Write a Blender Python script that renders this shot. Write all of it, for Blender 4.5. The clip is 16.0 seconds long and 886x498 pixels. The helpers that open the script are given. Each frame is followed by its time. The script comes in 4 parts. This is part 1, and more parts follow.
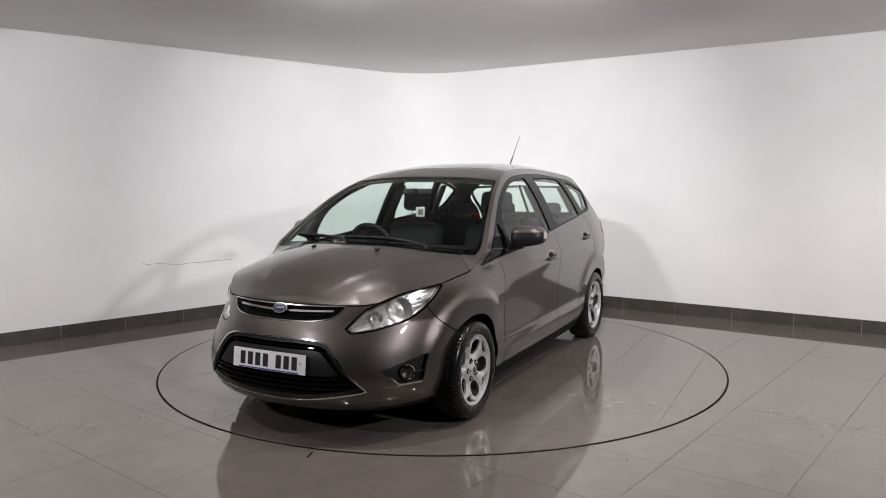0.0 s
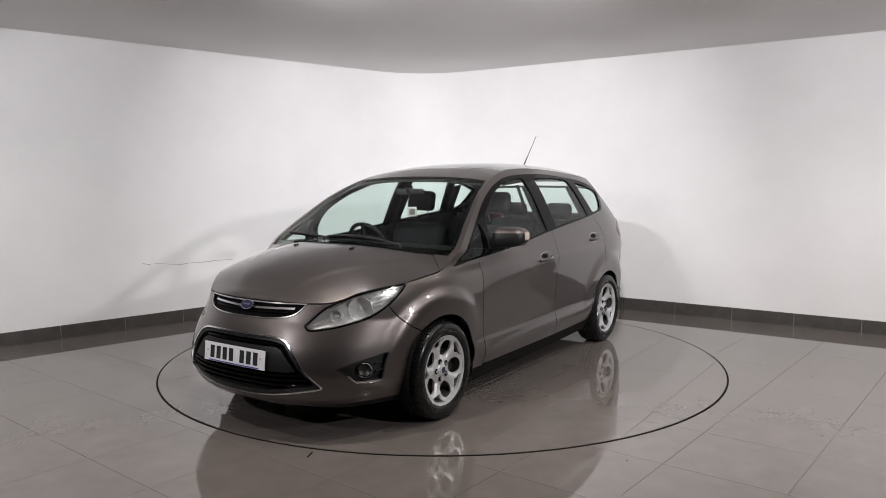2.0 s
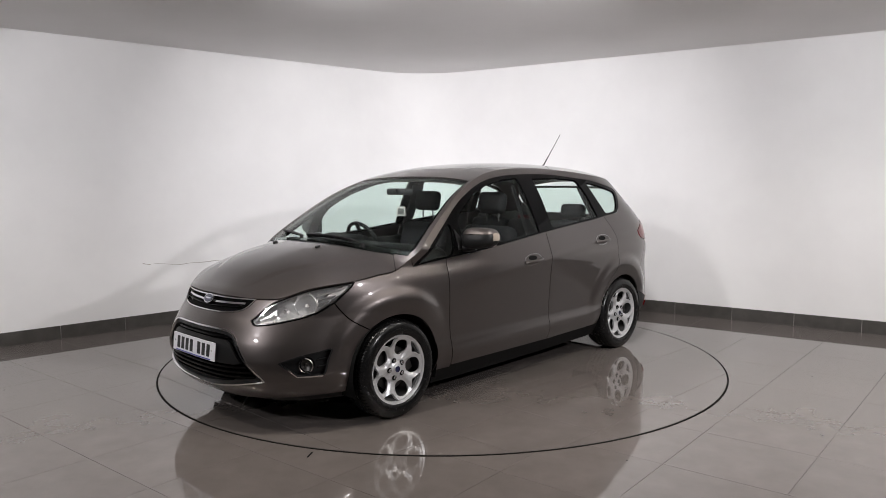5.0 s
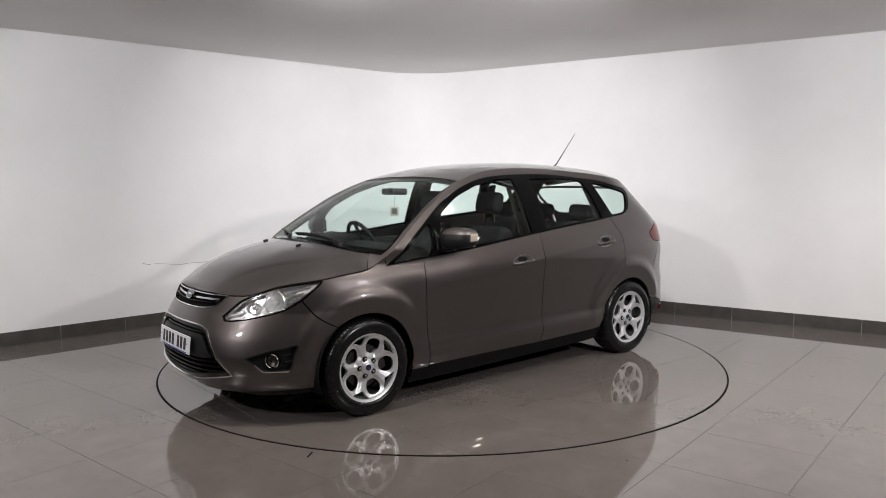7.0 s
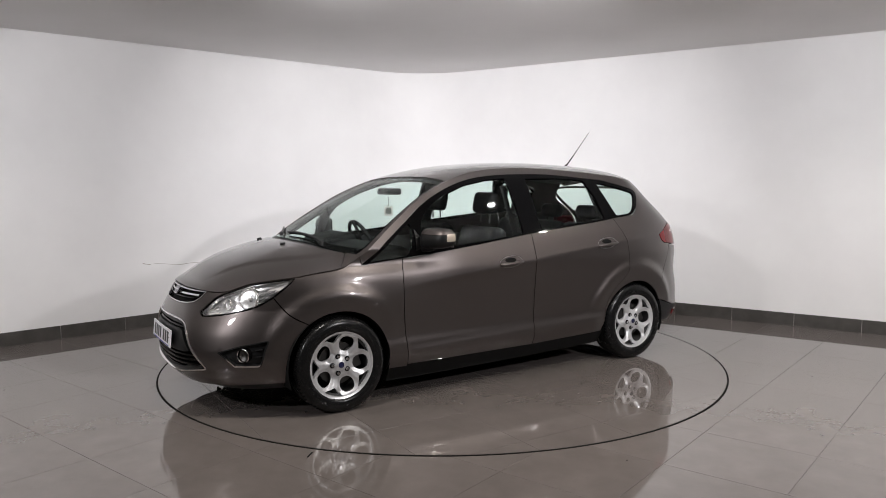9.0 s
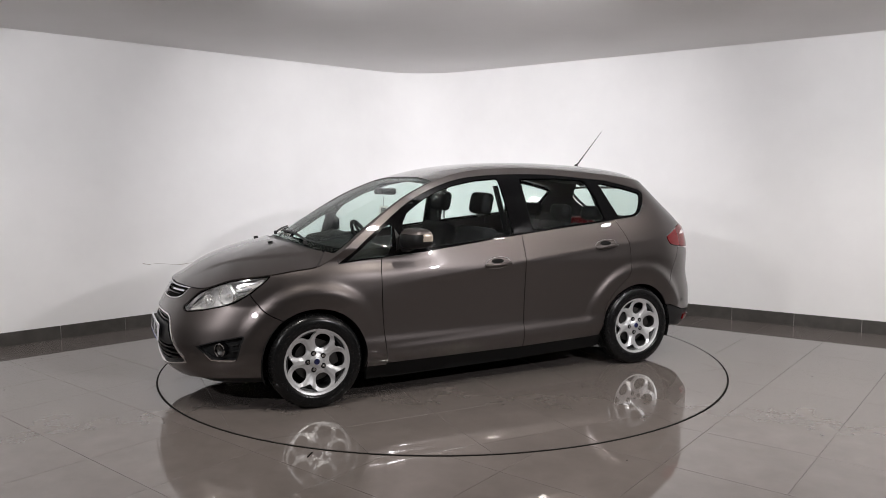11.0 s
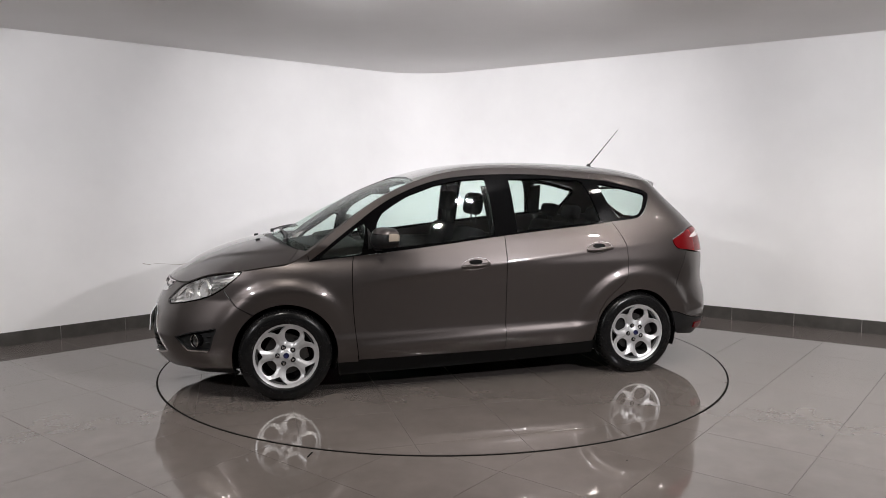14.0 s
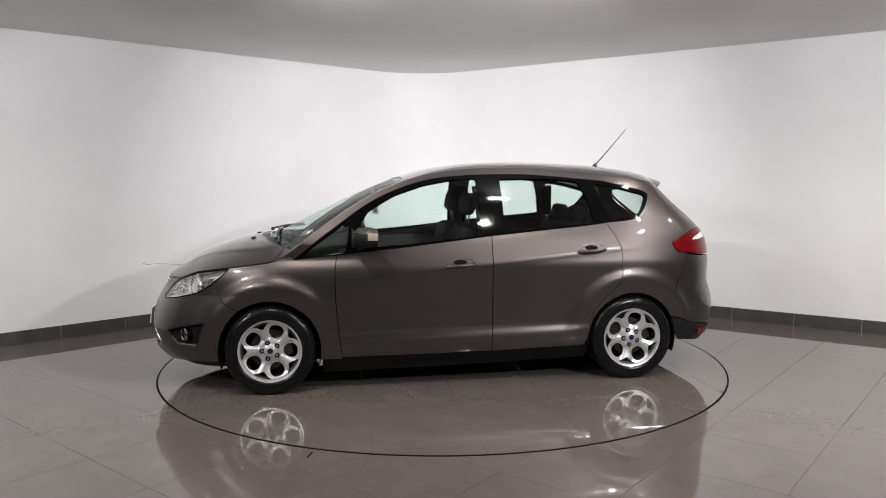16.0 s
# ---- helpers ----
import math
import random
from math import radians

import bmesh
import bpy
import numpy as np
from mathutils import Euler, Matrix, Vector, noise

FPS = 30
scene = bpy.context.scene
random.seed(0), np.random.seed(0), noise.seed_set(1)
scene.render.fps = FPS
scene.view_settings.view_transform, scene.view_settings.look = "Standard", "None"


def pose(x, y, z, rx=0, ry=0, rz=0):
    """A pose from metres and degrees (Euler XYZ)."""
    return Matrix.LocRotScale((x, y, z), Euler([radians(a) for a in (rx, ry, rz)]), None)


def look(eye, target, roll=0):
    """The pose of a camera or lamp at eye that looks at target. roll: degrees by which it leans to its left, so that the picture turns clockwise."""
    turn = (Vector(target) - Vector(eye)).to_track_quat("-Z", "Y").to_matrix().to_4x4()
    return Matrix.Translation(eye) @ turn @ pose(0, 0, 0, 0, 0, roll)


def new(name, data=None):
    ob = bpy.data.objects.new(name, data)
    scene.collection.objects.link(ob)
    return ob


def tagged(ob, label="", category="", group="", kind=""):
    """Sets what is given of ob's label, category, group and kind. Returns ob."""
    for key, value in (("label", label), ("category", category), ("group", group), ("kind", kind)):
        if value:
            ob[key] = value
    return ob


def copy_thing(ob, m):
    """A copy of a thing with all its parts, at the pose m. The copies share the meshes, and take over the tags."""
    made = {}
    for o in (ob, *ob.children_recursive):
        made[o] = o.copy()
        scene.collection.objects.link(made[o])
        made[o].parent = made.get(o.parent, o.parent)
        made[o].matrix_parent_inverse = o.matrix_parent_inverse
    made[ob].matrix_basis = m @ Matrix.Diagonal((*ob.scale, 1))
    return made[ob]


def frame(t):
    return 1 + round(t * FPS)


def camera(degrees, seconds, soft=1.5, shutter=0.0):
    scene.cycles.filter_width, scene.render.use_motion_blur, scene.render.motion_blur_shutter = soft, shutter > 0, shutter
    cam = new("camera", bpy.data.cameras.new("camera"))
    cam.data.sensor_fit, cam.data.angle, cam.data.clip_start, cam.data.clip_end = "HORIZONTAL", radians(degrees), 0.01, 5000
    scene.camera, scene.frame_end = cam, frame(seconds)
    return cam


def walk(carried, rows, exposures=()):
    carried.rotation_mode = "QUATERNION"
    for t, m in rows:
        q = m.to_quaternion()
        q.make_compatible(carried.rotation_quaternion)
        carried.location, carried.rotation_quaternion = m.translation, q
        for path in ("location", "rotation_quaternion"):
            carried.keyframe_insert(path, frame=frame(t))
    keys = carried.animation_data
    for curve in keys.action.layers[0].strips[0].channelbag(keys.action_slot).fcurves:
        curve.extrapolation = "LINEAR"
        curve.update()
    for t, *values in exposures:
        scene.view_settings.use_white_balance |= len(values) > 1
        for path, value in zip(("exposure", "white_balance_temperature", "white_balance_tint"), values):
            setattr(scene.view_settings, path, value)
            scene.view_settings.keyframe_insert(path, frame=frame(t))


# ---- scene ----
from mathutils.geometry import delaunay_2d_cdt

cam = camera(61.52, 16.0, soft=0.75)
EYE = (0.0, -6.212, 1.533)
VIEW = look(EYE, (EYE[0] + 0.00125, EYE[1] + 0.9951, EYE[2] - 0.0992), -0.25)
walk(cam, [(0.0, VIEW), (16.0, VIEW)])

# ---- light: floodlights on the ceiling before the turntable, a closed room ----
scene.view_settings.exposure = 0.06
world = bpy.data.worlds.new("room_dark")
world.use_nodes = True
world.node_tree.nodes["Background"].inputs[0].default_value = (0.02, 0.02, 0.02, 1)
scene.world = world
CEIL = 2.84
CORNER = (0.0, 3.4, 0.9)
# the last two floods are added, to brighten the far left and right walls
FLOODS = [((-3.4, -4.6, 2.66), CORNER, 28, 120, 0.30), ((3.4, -4.6, 2.66), CORNER, 56, 120, 0.30),
          ((-0.85, -1.60, 2.78), CORNER, 29, 94, 0.18), ((0.95, -1.60, 2.78), CORNER, 31, 94, 0.18),
          ((-2.7, -1.9, 2.78), (-3.9, 0.6, 1.0), 16, 130, 0.13), ((2.7, -1.9, 2.78), (4.4, 0.7, 1.0), 20, 130, 0.13)]   # eye, aim, watts, spread, length
DOWN = [(-3.0, -2.3, 23), (-1.0, -2.3, 23), (1.0, -2.3, 23), (3.0, -2.3, 23), (2.2, -0.98, 12), (3.7, -1.12, 8)]   # x, y, watts


def flood_lamp(eye, aim, watts, spread, size):
    data = bpy.data.lights.new("flood_lamp", "AREA")
    data.shape, data.size, data.size_y, data.energy, data.color = "RECTANGLE", size, size * 0.45, watts, (0.99, 0.975, 1.0)
    lamp = new("flood_lamp", data)
    data.spread = radians(spread)
    lamp.matrix_world = look(eye, aim)
    return lamp


for row in FLOODS:
    flood_lamp(*row)


def down_lamp(x, y, watts):
    data = bpy.data.lights.new("down_lamp", "AREA")
    data.shape, data.size, data.energy, data.color = "DISK", 0.11, watts, (1.0, 0.95, 0.88)
    data.spread = radians(150)
    lamp = new("down_lamp", data)
    lamp.location = (x, y, CEIL - 0.016)


for row in DOWN:
    down_lamp(*row)


# ---- materials ----
def material(name, base, rough=0.5, metal=0.0, coat=0.0, spec=0.5, emit=None, power=0.0):
    m = bpy.data.materials.new(name)
    m.use_nodes = True
    b = m.node_tree.nodes["Principled BSDF"]
    b.inputs["Base Color"].default_value = (*base, 1)
    b.inputs["Roughness"].default_value = rough
    b.inputs["Metallic"].default_value = metal
    b.inputs["Coat Weight"].default_value = coat
    b.inputs["Coat Roughness"].default_value = 0.03
    b.inputs["Specular IOR Level"].default_value = spec
    if emit:
        b.inputs["Emission Color"].default_value = (*emit, 1)
        b.inputs["Emission Strength"].default_value = power
    return m


def node(m, kind, **sets):
    n = m.node_tree.nodes.new(kind)
    for key, value in sets.items():
        n.inputs[key.replace("_", " ")].default_value = value
    return n


def link(m, a, b):
    m.node_tree.links.new(a, b)


def varied(m, scale, low, high, detail=4.0, target="Base Color", mapping=None):
    """Lets noise of that scale run an input between two values."""
    b = m.node_tree.nodes["Principled BSDF"]
    n = node(m, "ShaderNodeTexNoise", Scale=scale, Detail=detail, Roughness=0.6)
    c = node(m, "ShaderNodeTexCoord")
    if mapping:
        mp = node(m, "ShaderNodeMapping")
        mp.inputs["Scale"].default_value = mapping
        link(m, c.outputs["Object"], mp.inputs["Vector"])
        link(m, mp.outputs["Vector"], n.inputs["Vector"])
    else:
        link(m, c.outputs["Object"], n.inputs["Vector"])
    r = node(m, "ShaderNodeValToRGB")
    r.color_ramp.elements[0].position, r.color_ramp.elements[1].position = 0.3, 0.7
    if isinstance(low, tuple):
        r.color_ramp.elements[0].color, r.color_ramp.elements[1].color = (*low, 1), (*high, 1)
    else:
        r.color_ramp.elements[0].color, r.color_ramp.elements[1].color = (low, low, low, 1), (high, high, high, 1)
    link(m, n.outputs["Fac"], r.inputs["Fac"])
    link(m, r.outputs["Color"], b.inputs[target])
    return n


def bumped(m, scale, strength, distance=0.002, detail=3.0):
    b = m.node_tree.nodes["Principled BSDF"]
    n = node(m, "ShaderNodeTexNoise", Scale=scale, Detail=detail)
    c = node(m, "ShaderNodeTexCoord")
    link(m, c.outputs["Object"], n.inputs["Vector"])
    u = node(m, "ShaderNodeBump", Strength=strength, Distance=distance)
    link(m, n.outputs["Fac"], u.inputs["Height"])
    link(m, u.outputs["Normal"], b.inputs["Normal"])


def pane_material(name, tint, gloss=1.0, low=0.035, edge=0.60):
    """Thin sheet glass: tinted see-through, with the mirror gloss of glass."""
    m = bpy.data.materials.new(name)
    m.use_nodes = True
    t = m.node_tree
    t.nodes.remove(t.nodes["Principled BSDF"])
    clear = t.nodes.new("ShaderNodeBsdfTransparent")
    clear.inputs["Color"].default_value = (*tint, 1)
    shine = t.nodes.new("ShaderNodeBsdfGlossy")
    shine.inputs["Roughness"].default_value = 0.01
    shine.inputs["Color"].default_value = (gloss, gloss, gloss, 1)
    face = t.nodes.new("ShaderNodeLayerWeight")
    face.inputs["Blend"].default_value = 0.5
    power = t.nodes.new("ShaderNodeMath")
    power.operation = "POWER"
    power.inputs[1].default_value = 5.0
    fres = t.nodes.new("ShaderNodeMath")
    fres.operation, fres.inputs[1].default_value, fres.inputs[2].default_value = "MULTIPLY_ADD", edge, low
    t.links.new(face.outputs["Facing"], power.inputs[0])
    t.links.new(power.outputs["Value"], fres.inputs[0])
    mix = t.nodes.new("ShaderNodeMixShader")
    t.links.new(fres.outputs["Value"], mix.inputs["Fac"])
    t.links.new(clear.outputs["BSDF"], mix.inputs[1])
    t.links.new(shine.outputs["BSDF"], mix.inputs[2])
    t.links.new(mix.outputs["Shader"], t.nodes["Material Output"].inputs["Surface"])
    return m


# for the unseen walls: dark, so that paint and glass reflect little light
BACK = material("dark_unseen_wall_paint", (0.07, 0.068, 0.067), 0.8)
varied(BACK, 1.3, (0.06, 0.058, 0.057), (0.08, 0.078, 0.077))
WALL = material("white_wall_paint", (0.80, 0.79, 0.785), 0.55, spec=0.25)
varied(WALL, 1.3, (0.77, 0.76, 0.755), (0.82, 0.81, 0.805))
bumped(WALL, 60, 0.08, 0.001)
CEILING = material("ceiling_paint", (0.80, 0.78, 0.775), 0.7, spec=0.2)
varied(CEILING, 0.8, (0.79, 0.77, 0.765), (0.83, 0.81, 0.805))
SKIRT = material("dark_porcelain_skirting", (0.060, 0.055, 0.050), 0.4)
varied(SKIRT, 9, (0.050, 0.046, 0.042), (0.078, 0.072, 0.066))
TILE = material("polished_porcelain_tile", (0.125, 0.109, 0.102), 0.05, spec=0.9)
varied(TILE, 3.5, (0.114, 0.099, 0.092), (0.138, 0.120, 0.112), 6)
varied(TILE, 2.2, 0.02, 0.055, 5, "Roughness")
GROUT = material("grey_grout", (0.105, 0.093, 0.087), 0.6)
GROUT_PALE = material("pale_grout", (0.36, 0.34, 0.32), 0.8)
GAP = material("black_rubber_gap", (0.006, 0.006, 0.006), 0.8, spec=0.05)
SCUFF = material("grey_scuff", (0.45, 0.42, 0.39), 0.8)
LAMP_BODY = material("white_lamp_housing", (0.7, 0.7, 0.7), 0.4)

PAINT = material("bronze_grey_metallic_paint", (0.104, 0.0905, 0.0875), 0.38, 0.92, 1.0)
varied(PAINT, 900, (0.091, 0.0795, 0.077), (0.117, 0.1015, 0.098), 2)
PAINT.node_tree.nodes["Principled BSDF"].inputs["Coat IOR"].default_value = 1.48
PLASTIC = material("black_textured_plastic", (0.008, 0.008, 0.0084), 0.42, spec=0.3)
bumped(PLASTIC, 350, 0.25, 0.001)
GLOSS_BLACK = material("gloss_black_trim", (0.002, 0.002, 0.0022), 0.06, spec=0.12)
LINER = material("matt_black_liner", (0.006, 0.006, 0.006), 0.9, spec=0.1)
CHROME = material("chrome", (0.80, 0.80, 0.81), 0.11, 1.0)
ALLOY = material("silver_alloy", (0.58, 0.58, 0.59), 0.34, 0.6, 0.3)
varied(ALLOY, 40, 0.33, 0.44, 3, "Roughness")
# steel set darker to stand for shade behind the spokes
STEEL = material("brake_steel", (0.07, 0.068, 0.066), 0.4, 0.9)
SILL = material("black_sill_plastic", (0.005, 0.005, 0.005), 0.65, spec=0.12)
HOUSING = material("silver_lamp_housing", (0.82, 0.82, 0.82), 0.22, 0.55)
bumped(HOUSING, 26, 0.4, 0.010, 1.0)
# the wheel's alloy again, darkened in colour for shade inside the rim
BARREL = material("shade_darkened_alloy", (0.05, 0.05, 0.05), 0.5, 0.6)
RUBBER = material("tyre_rubber", (0.006, 0.006, 0.0063), 0.25, spec=0.28)
varied(RUBBER, 20, 0.18, 0.30, 3, "Roughness")
BLUE = material("dark_blue_enamel", (0.006, 0.010, 0.050), 0.2, 0.0, 1.0)
PLATE = material("white_plate", (0.70, 0.70, 0.74), 0.35)
INK = material("black_ink", (0.012, 0.012, 0.014), 0.5)
BLUE_INK = material("blue_ink", (0.02, 0.03, 0.25), 0.5)
REFLECTOR = material("lamp_reflector", (0.90, 0.90, 0.90), 0.20, 0.9)
RED_LENS = material("red_lamp_lens", (0.11, 0.003, 0.0045), 0.10, 0.0, 0.3, spec=0.3)
WHITE_LENS = material("clear_lamp_lens", (0.75, 0.73, 0.72), 0.15, 0.3, 1.0)
AMBER_LENS = material("pale_indicator_lens", (0.42, 0.36, 0.30), 0.18, 0.2, 1.0)
FABRIC = material("charcoal_seat_fabric", (0.007, 0.007, 0.0078), 0.9, spec=0.15)
varied(FABRIC, 120, (0.006, 0.006, 0.0068), (0.009, 0.009, 0.010))
DASH = material("dark_dashboard", (0.005, 0.005, 0.0053), 0.6, spec=0.2)
# pale cloth, its colour lowered to stand for the unlit cabin roof
HEADLINING = material("darkened_headlining", (0.22, 0.21, 0.20), 0.9)
TRIM = material("grey_interior_trim", (0.016, 0.0155, 0.015), 0.7, spec=0.2)
CARD = material("pale_card", (0.40, 0.39, 0.36), 0.6)
CARD_DARK = material("grey_print", (0.07, 0.07, 0.065), 0.6)
PANE = pane_material("green_tinted_glass", (0.925, 0.972, 0.955), low=0.018, edge=0.50)
SCREEN = pane_material("windscreen_glass", (0.922, 0.973, 0.955), low=0.007, edge=0.25)
LENS = pane_material("clear_lens", (0.985, 0.985, 0.985))


# ---- mesh helpers ----
def solid(name, verts, faces, mat, parent=None, normals=None, smooth_faces=True):
    """One mesh object. normals: a normal for each vertex or None, for smooth fronts with sharp rims."""
    me = bpy.data.meshes.new(name)
    me.from_pydata([tuple(v) for v in verts], [], faces)
    me.materials.append(mat)
    me.polygons.foreach_set("use_smooth", [smooth_faces] * len(me.polygons))
    if normals is not None:
        loops = []
        for poly in me.polygons:
            whole = all(normals[i] is not None for i in poly.vertices)
            for i in poly.vertices:
                loops.append(tuple(normals[i]) if whole else tuple(poly.normal))
        me.normals_split_custom_set(loops)
    ob = new(name, me)
    if parent:
        ob.parent = parent
    return ob


def part(name, bm, mat, parent, label="", smooth_angle=40):
    """Links a bmesh as one mesh object under a thing or a part."""
    me = bpy.data.meshes.new(name)
    bm.normal_update()
    for e in bm.edges:
        e.smooth = len(e.link_faces) == 2 and e.calc_face_angle(0) < radians(smooth_angle)
    for f in bm.faces:
        f.smooth = True
    bm.to_mesh(me)
    bm.free()
    me.materials.append(mat)
    ob = new(name, me)
    if parent:
        ob.parent = parent
    if label:
        ob["label"] = label
    return ob


def box(bm, size, m, bevel=0.0, segments=2):
    """A box, rounded by bevel, added to bm at the pose m."""
    made = bmesh.ops.create_cube(bm, size=1.0)["verts"]
    bmesh.ops.scale(bm, vec=size, verts=made)
    if bevel:
        edges = list({e for v in made for e in v.link_edges})
        r = bmesh.ops.bevel(bm, geom=edges, offset=bevel, segments=segments, affect="EDGES", profile=0.5)
        made = list({v for f in r["faces"] for v in f.verts} | {v for v in made if v.is_valid})
    bmesh.ops.transform(bm, matrix=m, verts=made)
    return bm


def box_part(name, size, m, mat, parent, bevel=0.004, label="", segments=2):
    return part(name, box(bmesh.new(), size, m, bevel, segments), mat, parent, label)


def lathe(profile, segments=64, axis="y"):
    """A bmesh turned from (radius, along) pairs round the y axis; a closed profile gives a solid ring."""
    bm = bmesh.new()
    rings = []
    for k in range(segments):
        a = 2 * math.pi * k / segments
        rings.append([bm.verts.new((r * math.cos(a), y, r * math.sin(a))) for r, y in profile])
    n = len(profile)
    for k in range(segments):
        a, b = rings[k], rings[(k + 1) % segments]
        for i in range(n - 1):
            try:
                bm.faces.new((a[i], a[i + 1], b[i + 1], b[i]))
            except ValueError:
                pass
    bmesh.ops.remove_doubles(bm, verts=bm.verts, dist=1e-5)
    bmesh.ops.recalc_face_normals(bm, faces=bm.faces)
    return bm


def tube(points, radius, sides=8, taper=None):
    """A bmesh pipe along points."""
    bm = bmesh.new()
    rings = []
    pts = [Vector(p) for p in points]
    for i, p in enumerate(pts):
        d = (pts[min(i + 1, len(pts) - 1)] - pts[max(i - 1, 0)]).normalized()
        side = d.cross(Vector((0, 0, 1)))
        if side.length < 1e-3:
            side = d.cross(Vector((1, 0, 0)))
        side.normalize()
        up = side.cross(d)
        r = radius if taper is None else radius + (taper - radius) * i / (len(pts) - 1)
        rings.append([bm.verts.new(p + r * (math.cos(2 * math.pi * k / sides) * side + math.sin(2 * math.pi * k / sides) * up)) for k in range(sides)])
    for a, b in zip(rings, rings[1:]):
        for k in range(sides):
            bm.faces.new((a[k], a[(k + 1) % sides], b[(k + 1) % sides], b[k]))
    bm.faces.new(rings[0])
    bm.faces.new(rings[-1])
    bmesh.ops.recalc_face_normals(bm, faces=bm.faces)
    return bm


def inside(p, poly):
    x, y = p
    hit = False
    for (x0, y0), (x1, y1) in zip(poly, poly[1:] + poly[:1]):
        if (y0 > y) != (y1 > y) and x < (x1 - x0) * (y - y0) / (y1 - y0) + x0:
            hit = not hit
    return hit


def area2(poly):
    return sum(a[0] * b[1] - b[0] * a[1] for a, b in zip(poly, poly[1:] + poly[:1]))


def dense(poly, gap):
    """The polygon with no side longer than gap."""
    out = []
    for a, b in zip(poly, poly[1:] + poly[:1]):
        n = max(1, math.ceil(math.hypot(b[0] - a[0], b[1] - a[1]) / gap))
        out += [(a[0] + (b[0] - a[0]) * i / n, a[1] + (b[1] - a[1]) * i / n) for i in range(n)]
    return out


def inset(poly, d):
    """The polygon moved inwards by d."""
    if area2(poly) < 0:
        d = -d
    out = []
    for p, q, r in zip(poly[-1:] + poly[:-1], poly, poly[1:] + poly[:1]):
        e, f = Vector(q) - Vector(p), Vector(r) - Vector(q)
        if e.length < 1e-7 or f.length < 1e-7:
            out.append(q)
            continue
        n1, n2 = Vector((-e.y, e.x)).normalized(), Vector((-f.y, f.x)).normalized()
        m = n1 + n2
        m = m / max(m.length_squared, 0.5) * 2 if m.length > 1e-4 else n1
        out.append((q[0] + m.x * d, q[1] + m.y * d))
    return out


def curve2(points, n=8):
    """A smooth open line through 2D points."""
    out = []
    p = [points[0]] + list(points) + [points[-1]]
    for a, b, c, d in zip(p, p[1:], p[2:], p[3:]):
        for i in range(n):
            t = i / n
            out.append(tuple(0.5 * (2 * b[k] + (c[k] - a[k]) * t + (2 * a[k] - 5 * b[k] + 4 * c[k] - d[k]) * t * t + (3 * b[k] - a[k] - 3 * c[k] + d[k]) * t ** 3) for k in (0, 1)))
    return out + [tuple(points[-1])]


def sheet(name, poly, mat, parent, surf, holes=(), off=0.0, thick=0.006, gap=0.0, grid=0.03, flip=False, label="", rows=None):
    """A curved plate: a region of a surface's chart, cut out with its holes, given thickness. flip: its mirror image on the car's other side. rows: two lines, each by its height and slope, that rows of its net follow."""
    from_poly = dense(inset(poly, gap) if gap else list(poly), grid)
    cut = [dense(list(h), grid) for h in holes]
    pts, edges = [], []
    for ring in [from_poly] + cut:
        k = len(pts)
        pts += ring
        edges += [(k + i, k + (i + 1) % len(ring)) for i in range(len(ring))]
    rim = np.array(pts)
    xs, ys = [p[0] for p in from_poly], [p[1] for p in from_poly]
    z0, k0, z1, k1 = rows or (min(ys) + 0.5 * grid, 0.0, min(ys) + 10.5 * grid, 0.0)
    mid = (min(xs) + max(xs)) / 2
    lines = round((z1 + k1 * mid - z0 - k0 * mid) / grid)
    first, last = (math.floor((min(ys) - z0 - k0 * mid) / grid) - 6, math.ceil((max(ys) - z0 - k0 * mid) / grid) + 6) if rows else (0, int((max(ys) - min(ys)) / grid))
    for i in range(int((max(xs) - min(xs)) / grid) + 1):
        for j in range(first, last + 1):
            a = min(xs) + (i + 0.5 + 0.25 * (j % 2)) * grid
            low = z0 + k0 * a
            q = (a, low + (z1 + k1 * a - low) * j / lines)
            if inside(q, from_poly) and not any(inside(q, h) for h in cut) and np.min((rim[:, 0] - q[0]) ** 2 + (rim[:, 1] - q[1]) ** 2) > (0.45 * grid) ** 2:
                pts.append(q)
    vs, _, fs, *_ = delaunay_2d_cdt([Vector(p) for p in pts], edges, [], 0, 1e-6)
    vs = [tuple(v) for v in vs]
    tris = []
    for f in fs:
        c = (sum(vs[i][0] for i in f) / len(f), sum(vs[i][1] for i in f) / len(f))
        if inside(c, from_poly) and not any(inside(c, h) for h in cut):
            f = list(f)
            if area2([vs[i] for i in f]) < 0:
                f.reverse()
            tris.append(f)
    front, back, normals = [], [], []
    e = 2e-3
    for a, b in vs:
        p = Vector(surf(a, b))
        n = (Vector(surf(a + e, b)) - Vector(surf(a - e, b))).cross(Vector(surf(a, b + e)) - Vector(surf(a, b - e))).normalized()
        front.append(p + n * off)
        back.append(p + n * (off - thick))
        normals.append(n)
    n0 = len(vs)
    used = {}
    for f in tris:
        for i, j in zip(f, f[1:] + f[:1]):
            used[(i, j)] = used.get((i, j), 0) + 1
    verts, faces = front + back, [tuple(f) for f in tris] + [tuple(n0 + i for i in reversed(f)) for f in tris]
    rims = [(i, j) for i, j in used if (j, i) not in used]
    faces += [(j, i, n0 + i, n0 + j) for i, j in rims]
    norms = normals + [None] * n0
    if flip:
        verts = [Vector((v.x, -v.y, v.z)) for v in verts]
        norms = [n and Vector((n.x, -n.y, n.z)) for n in norms]
        faces = [tuple(reversed(f)) for f in faces]
    ob = solid(name, verts, faces, mat, parent, norms)
    if label:
        ob["label"] = label
    return ob


